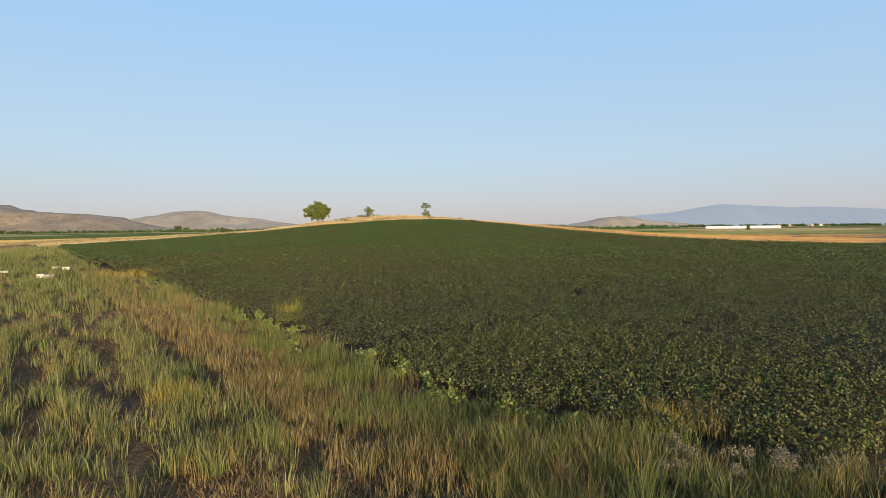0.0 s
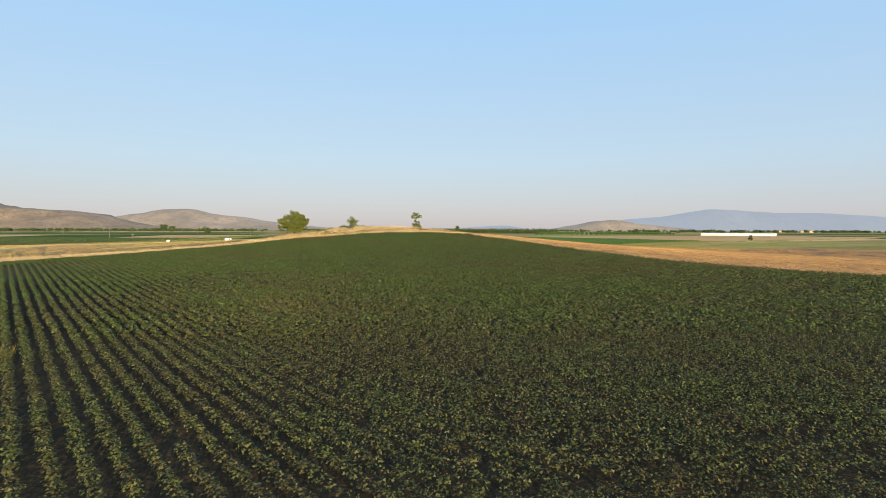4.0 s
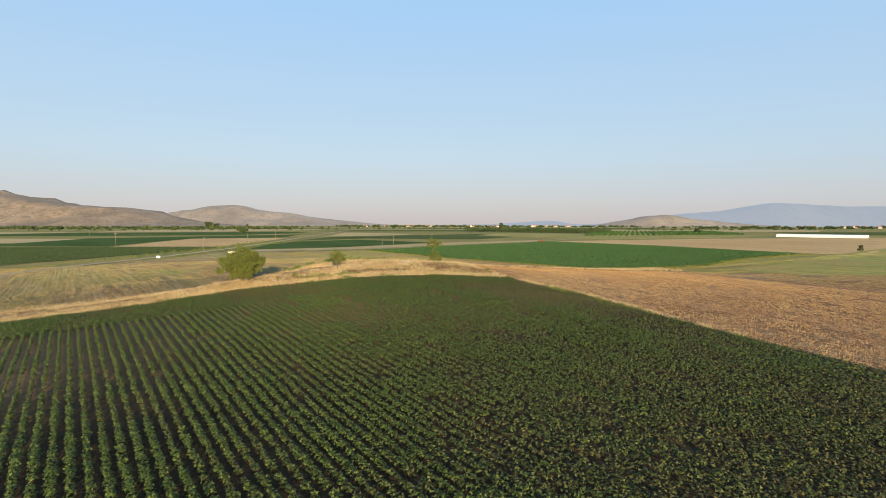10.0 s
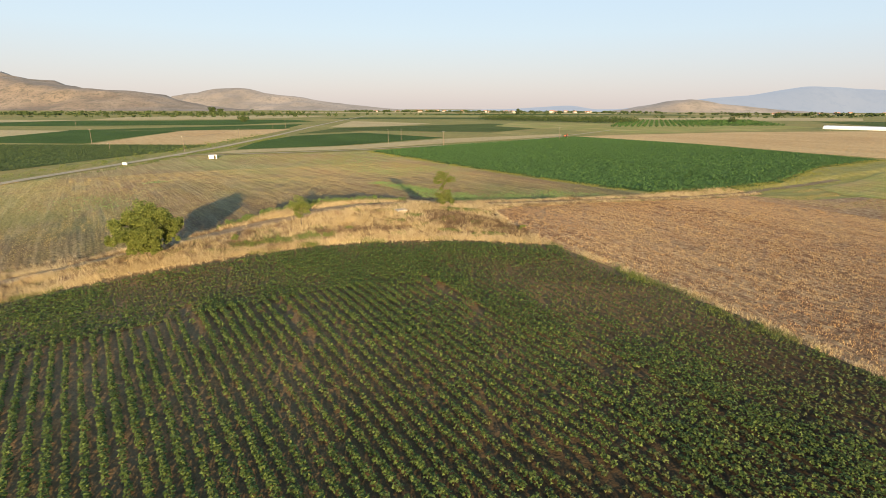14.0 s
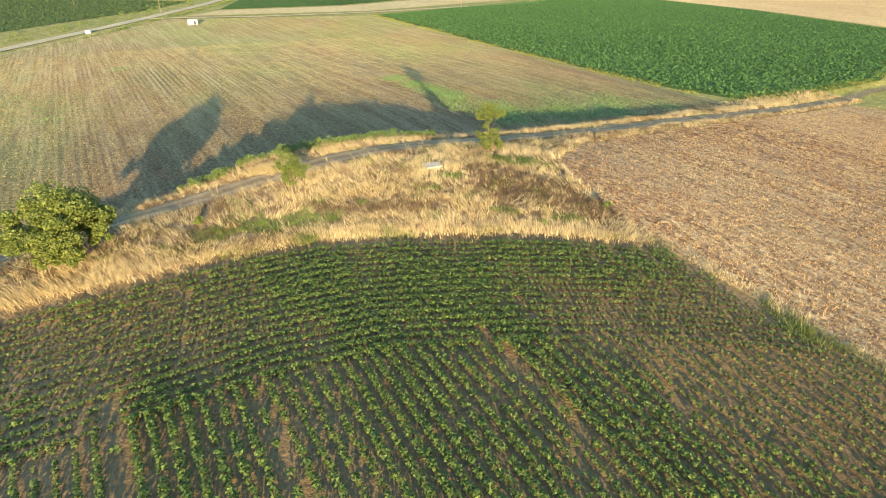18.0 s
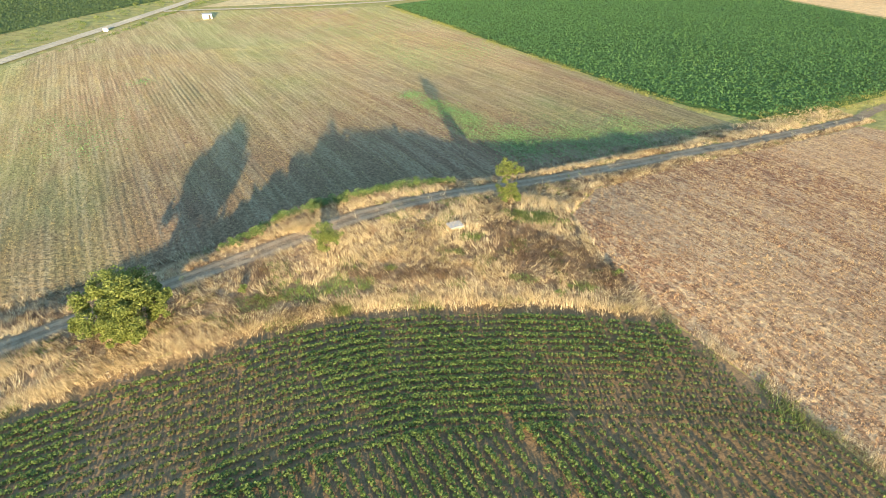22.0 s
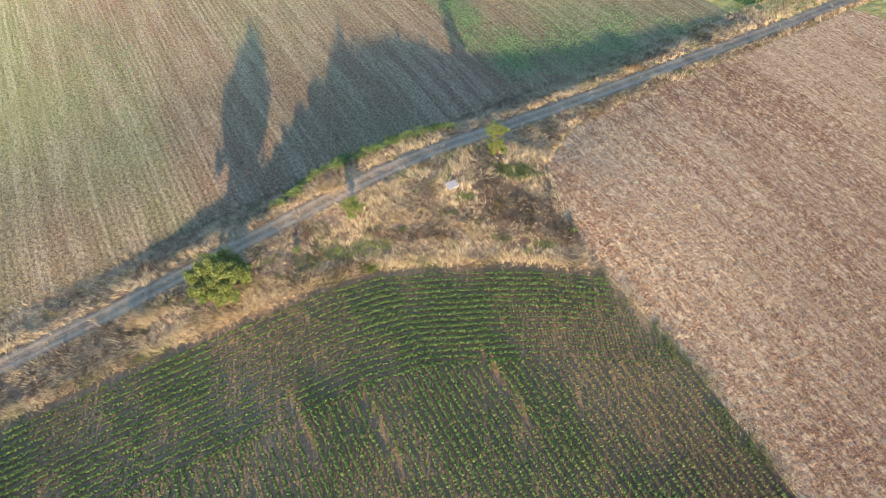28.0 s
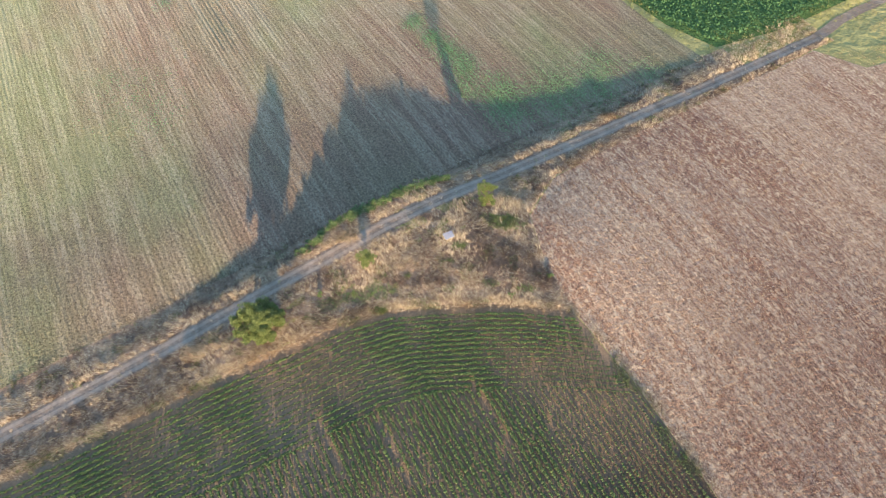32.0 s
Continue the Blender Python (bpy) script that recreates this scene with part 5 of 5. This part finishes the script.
for q in POLES:
    pole(*q)
for a, b in ((0, 1), (1, 4), (0, 3), (4, 6), (5, 4), (4, 10), (10, 9), (9, 11), (6, 8)):
    bm = bmesh.new()
    p, q = POLE_TOPS[a], POLE_TOPS[b]
    pts = [p.lerp(q, t / 8) - Vector((0, 0, 1.2 * 4 * (t / 8) * (1 - t / 8))) for t in range(9)]
    for u, v in zip(pts, pts[1:]):
        tube(bm, u, v, 0.03, 0.03, 4)
    tagged(part("wire", bm, M_pole, None, "thin overhead wire sagging between two poles"), "", "wire", "overhead wires")

# ---------------------------------------------------------------- greenhouse and village
def greenhouse():
    a, b = Vector((424, 770, 0)), Vector((486, 702, 0))
    way = b - a
    g = tagged(new("greenhouse"), "long low greenhouse under white plastic film", "greenhouse")
    g.matrix_basis = Matrix.Translation((*a.xy, 4.6)) @ Matrix.Rotation(math.atan2(way.y, way.x), 4, "Z")
    L = way.length
    for k in range(2):
        bm = bmesh.new()
        prof = [(8 * (t / 10) + 8.2 * k, 1.8 + 2.0 * math.sin(math.pi * t / 10)) for t in range(11)]
        prof = [(prof[0][0], 0)] + prof + [(prof[-1][0], 0)]
        ends = [[bm.verts.new((x, q, z)) for q, z in prof] for x in (0, L)]
        for i in range(len(prof) - 1):
            bm.faces.new((ends[0][i], ends[0][i + 1], ends[1][i + 1], ends[1][i]))
        bm.faces.new(ends[0])
        bm.faces.new(ends[1])
        part("tunnel", bm, M_plastic, g)
        part("door", block(0.1, 2.4, 2.1, 0.0, (L + 0.05, 4 + 8.2 * k, 0)), M_dark, g)


greenhouse()


def house(x, y, w, d, h, turn, white):
    o = tagged(new("house"), "distant village house with pale walls and a tiled roof" if white else "distant village house with tiled roof", "house", "houses of the village")
    o.matrix_basis = pose(x, y, 4.6, 0, 0, turn)
    part("wall", block(w, d, h), M_wall if white else M_concrete, o)
    bm = bmesh.new()
    v = [bm.verts.new(c) for c in ((-w / 2 - 0.4, -d / 2 - 0.4, h), (w / 2 + 0.4, -d / 2 - 0.4, h), (w / 2 + 0.4, d / 2 + 0.4, h), (-w / 2 - 0.4, d / 2 + 0.4, h), (-w / 2 - 0.4, 0, h + d * 0.3), (w / 2 + 0.4, 0, h + d * 0.3))]
    for f in ((0, 1, 5, 4), (2, 3, 4, 5), (0, 4, 3), (1, 2, 5), (3, 2, 1, 0)):
        bm.faces.new([v[i] for i in f])
    part("roof", bm, M_tile, o)
    for k in range(3):
        part("window", block(w * 0.12, 0.1, h * 0.3, 0, (w * (k - 1) * 0.3, -d / 2 - 0.03, h * 0.4)), M_dark, o)


vr = random.Random(4)
for k in range(30):
    house(vr.uniform(-420, 620), vr.uniform(2450, 2750), vr.uniform(9, 20), vr.uniform(8, 12), vr.uniform(3.5, 6.5), vr.uniform(-30, 30), vr.random() < 0.6)
for k in range(16):
    house(vr.uniform(1000, 1750), vr.uniform(1900, 2300), vr.uniform(10, 26), vr.uniform(8, 14), vr.uniform(3.5, 6.5), vr.uniform(-30, 30), vr.random() < 0.6)


# ---------------------------------------------------------------- distant growth
def far_wood(name, X, Y, wide, high, label, per=46, leaf=None, mat=None):
    """Many crowns far off, as one object."""
    P, Z = [], []
    for x, y, w, h in zip(X, Y, np.broadcast_to(wide, len(X)), np.broadcast_to(high, len(X))):
        n = rng.normal(size=(per, 3))
        n /= np.linalg.norm(n, axis=1, keepdims=True)
        n *= (0.5 + 0.5 * rng.random((per, 1)))
        P.append(np.array((x, y, 4.6 + h * 0.52)) + n * np.array((w / 2, w / 2, h * 0.52)))
        Z.append(np.full(per, (leaf or 0.26) * max(w, h * 0.6)))
    V, F = leaf_quads(np.concatenate(P), np.concatenate(Z) * rng.uniform(0.6, 1.4, per * len(X)), 0.2, 0.8)
    return tagged(new(name, mesh_of(name, V, F, mat or M_far_leaf)), label, "trees", "", "stuff")


n = 130
t = rng.random(n)
far_wood("tree_belt", -1350 + 900 * t, 1330 + 260 * rng.random(n) + 150 * t, rng.uniform(8, 20, n), rng.uniform(4, 9, n), "belt of scrub and trees below the hills")
n = 150
far_wood("tree_belt", rng.uniform(-480, 800, n), rng.uniform(2350, 2720, n), rng.uniform(10, 26, n), rng.uniform(5, 10, n), "dark trees between the village houses")
n = 150
far_wood("tree_belt", rng.uniform(800, 2200, n), rng.uniform(1750, 2150, n), rng.uniform(10, 26, n), rng.uniform(5, 11, n), "dark trees on the far side of the plain")
u, v = np.meshgrid(np.arange(26), np.arange(9))
far_wood("plantation", 38 + u.ravel() * 8.0 + v.ravel() * 6, 1120 - u.ravel() * 7.2 + v.ravel() * 9, 6, rng.uniform(7.5, 10.5, 26 * 9), "block of dark green plantation trees", 50)
u, v = np.meshgrid(np.arange(30), np.arange(12))
far_wood("orchard", 190 + u.ravel() * 8.5 + v.ravel() * 9, 800 + u.ravel() * 2.5 + v.ravel() * 26, 5.0, 3.2, "young orchard trees in rows", 30, 0.3, M_green_leaf)
for x, y, w, h, what in ((-795, 1877, 34, 22, "large lone dark tree group"), (-768, 1877, 24, 15, "large lone dark tree group"), (-655, 1850, 14, 15, "lone dark green far tree"), (-338, 975, 22, 8, "round bush group in the fields"), (170, 1750, 22, 20, "tall lone far tree"), (252, 402, 4.5, 4.5, "round bush in the brown field"), (430, 1000, 16, 10, "lone dark green far tree"), (150, 415, 1.5, 1, "low dark green roadside bush")):
    tree("far_tree", x, y, h, w, h * 0.12, M_far_leaf, 900, 0.1 * w, what, int(x) % 90, 0.85, 0.03 * w, 16)
for x0, y0, x1, y1, n, what in ((-900, 1150, -260, 1420, 46, "loose row of trees and bushes along a field edge"), (-620, 1640, 300, 1760, 60, "loose row of trees and bushes along a field edge"), (250, 1300, 1100, 1620, 50, "loose row of trees and bushes along a field edge"), (-1500, 2050, -500, 2250, 90, "scrubby trees at the foot of the hill"), (-1700, 1700, -700, 1850, 70, "scrubby trees at the foot of the hill"), (150, 2000, 900, 2250, 50, "loose row of trees and bushes along a field edge")):
    t = rng.random(n)
    far_wood("tree_row", x0 + (x1 - x0) * t + rng.normal(0, 12, n), y0 + (y1 - y0) * t + rng.normal(0, 25, n), rng.uniform(4, 13, n), rng.uniform(2.5, 8, n), what, 34)
q = rng.random(300)
X = np.concatenate([np.interp(q * 330 + 230, (230, 280, 336, 432, 560), (-121, -126, -128, -130, -140)) + rng.normal(0, 0.8, 300), np.interp(q * 330 + 230, (230, 280, 336, 432, 560), (-139, -146, -148, -150, -160)) + rng.normal(0, 3.5, 300)])
Y = np.concatenate([q * 330 + 230, q * 330 + 230])
far_wood("roadside_scrub", X, Y, rng.uniform(1.2, 3.0, 600), rng.uniform(0.5, 1.3, 600), "yellow-green scrub along the road", 52, 0.11, M_weed)


# ---------------------------------------------------------------- hills
def hill(name, knots, Y, deep, mat, label, rough=0.8, seed=0, nx=120, ny=26):
    """A range of hills across the view: knots of (x, height) along its crest at distance Y."""
    kx, kh = np.array(knots, float).T
    x = np.linspace(kx[0], kx[-1], nx)
    h = np.interp(x, kx, kh)
    for _ in range(2):
        h = np.convolve(np.pad(h, 1, mode="edge"), (0.25, 0.5, 0.25), "valid")
    h = h * (1 + rough * (0.06 * (lumps(x, 0 * x, 130, seed + 5) - 0.5) + 0.05 * (lumps(x, 0 * x, 45, seed + 6) - 0.5)))
    v = np.linspace(-1, 1, ny)
    X, W = np.meshgrid(x, v, indexing="ij")
    N = lumps(X, W * deep, 220, seed) * 0.6 + lumps(X, W * deep, 80, seed + 1) * 0.3 + lumps(X, W * deep, 30, seed + 2) * 0.1 - 0.5
    fall = np.cos(W * math.pi / 2) ** 1.3
    Z = 3.0 + h[:, None] * fall * (1 + rough * 2 * N * (1 - fall**4))
    V = np.stack([X, Y + W * deep + 60 * N, Z], -1).reshape(-1, 3)
    i = np.arange(nx - 1)[:, None] * ny + np.arange(ny - 1)[None]
    F = np.stack([i, i + ny, i + ny + 1, i + 1], -1).reshape(-1, 4)
    return tagged(new(name, mesh_of(name, V, F, mat, True)), label, "hill", "", "structure")


# air and amount: distance haze put into the hills as a faint emission
def hill_haze_mat(name, lo, hi, scrub, scale, air, amount):
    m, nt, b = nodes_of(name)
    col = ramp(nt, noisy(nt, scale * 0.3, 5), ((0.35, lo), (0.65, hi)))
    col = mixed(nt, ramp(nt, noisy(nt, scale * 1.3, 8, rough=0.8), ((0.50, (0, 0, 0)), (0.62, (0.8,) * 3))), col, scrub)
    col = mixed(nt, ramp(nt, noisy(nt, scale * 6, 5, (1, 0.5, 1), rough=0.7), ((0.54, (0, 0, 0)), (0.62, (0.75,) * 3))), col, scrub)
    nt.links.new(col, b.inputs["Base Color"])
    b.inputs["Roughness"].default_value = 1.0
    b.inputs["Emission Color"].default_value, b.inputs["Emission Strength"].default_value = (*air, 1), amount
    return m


M_hill = hill_haze_mat("dry_hillside", (0.105, 0.078, 0.056), (0.21, 0.158, 0.112), (0.05, 0.048, 0.030), 0.02, (0.62, 0.50, 0.50), 0.02)
M_hill2 = hill_haze_mat("distant_hillside", (0.100, 0.082, 0.062), (0.19, 0.155, 0.120), (0.055, 0.056, 0.040), 0.014, (0.62, 0.57, 0.59), 0.075)
# nearly black slopes; the blue is haze given off as emission
M_blue_haze = hill_haze_mat("mountain_haze_glow", (0.02, 0.022, 0.026), (0.030, 0.032, 0.034), (0.013, 0.016, 0.02), 0.004, (0.46, 0.60, 0.80), 0.245)
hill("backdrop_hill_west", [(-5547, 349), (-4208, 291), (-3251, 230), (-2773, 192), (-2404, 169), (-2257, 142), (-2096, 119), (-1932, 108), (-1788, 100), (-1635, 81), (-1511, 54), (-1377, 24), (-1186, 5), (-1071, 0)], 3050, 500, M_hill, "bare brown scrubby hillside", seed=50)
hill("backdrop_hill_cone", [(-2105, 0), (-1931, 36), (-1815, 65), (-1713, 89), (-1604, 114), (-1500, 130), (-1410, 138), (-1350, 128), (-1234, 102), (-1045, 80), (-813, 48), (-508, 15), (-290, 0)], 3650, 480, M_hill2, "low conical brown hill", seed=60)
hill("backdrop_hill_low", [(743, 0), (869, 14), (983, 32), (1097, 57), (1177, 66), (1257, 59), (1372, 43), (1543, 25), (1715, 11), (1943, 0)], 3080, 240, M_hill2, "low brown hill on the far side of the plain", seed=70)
hill("backdrop_mountain", [(-300, 0), (300, 14), (560, 32), (640, 36), (740, 14), (900, 14), (1060, 30), (1250, 56), (1420, 78), (1660, 96), (1760, 114), (1930, 143), (2060, 140), (2200, 131), (2420, 121), (2680, 122), (3000, 108), (3300, 90), (3500, 60)], 3320, 260, M_blue_haze, "long mountain range on the horizon, blue haze put in as glow", 0.4, 80)
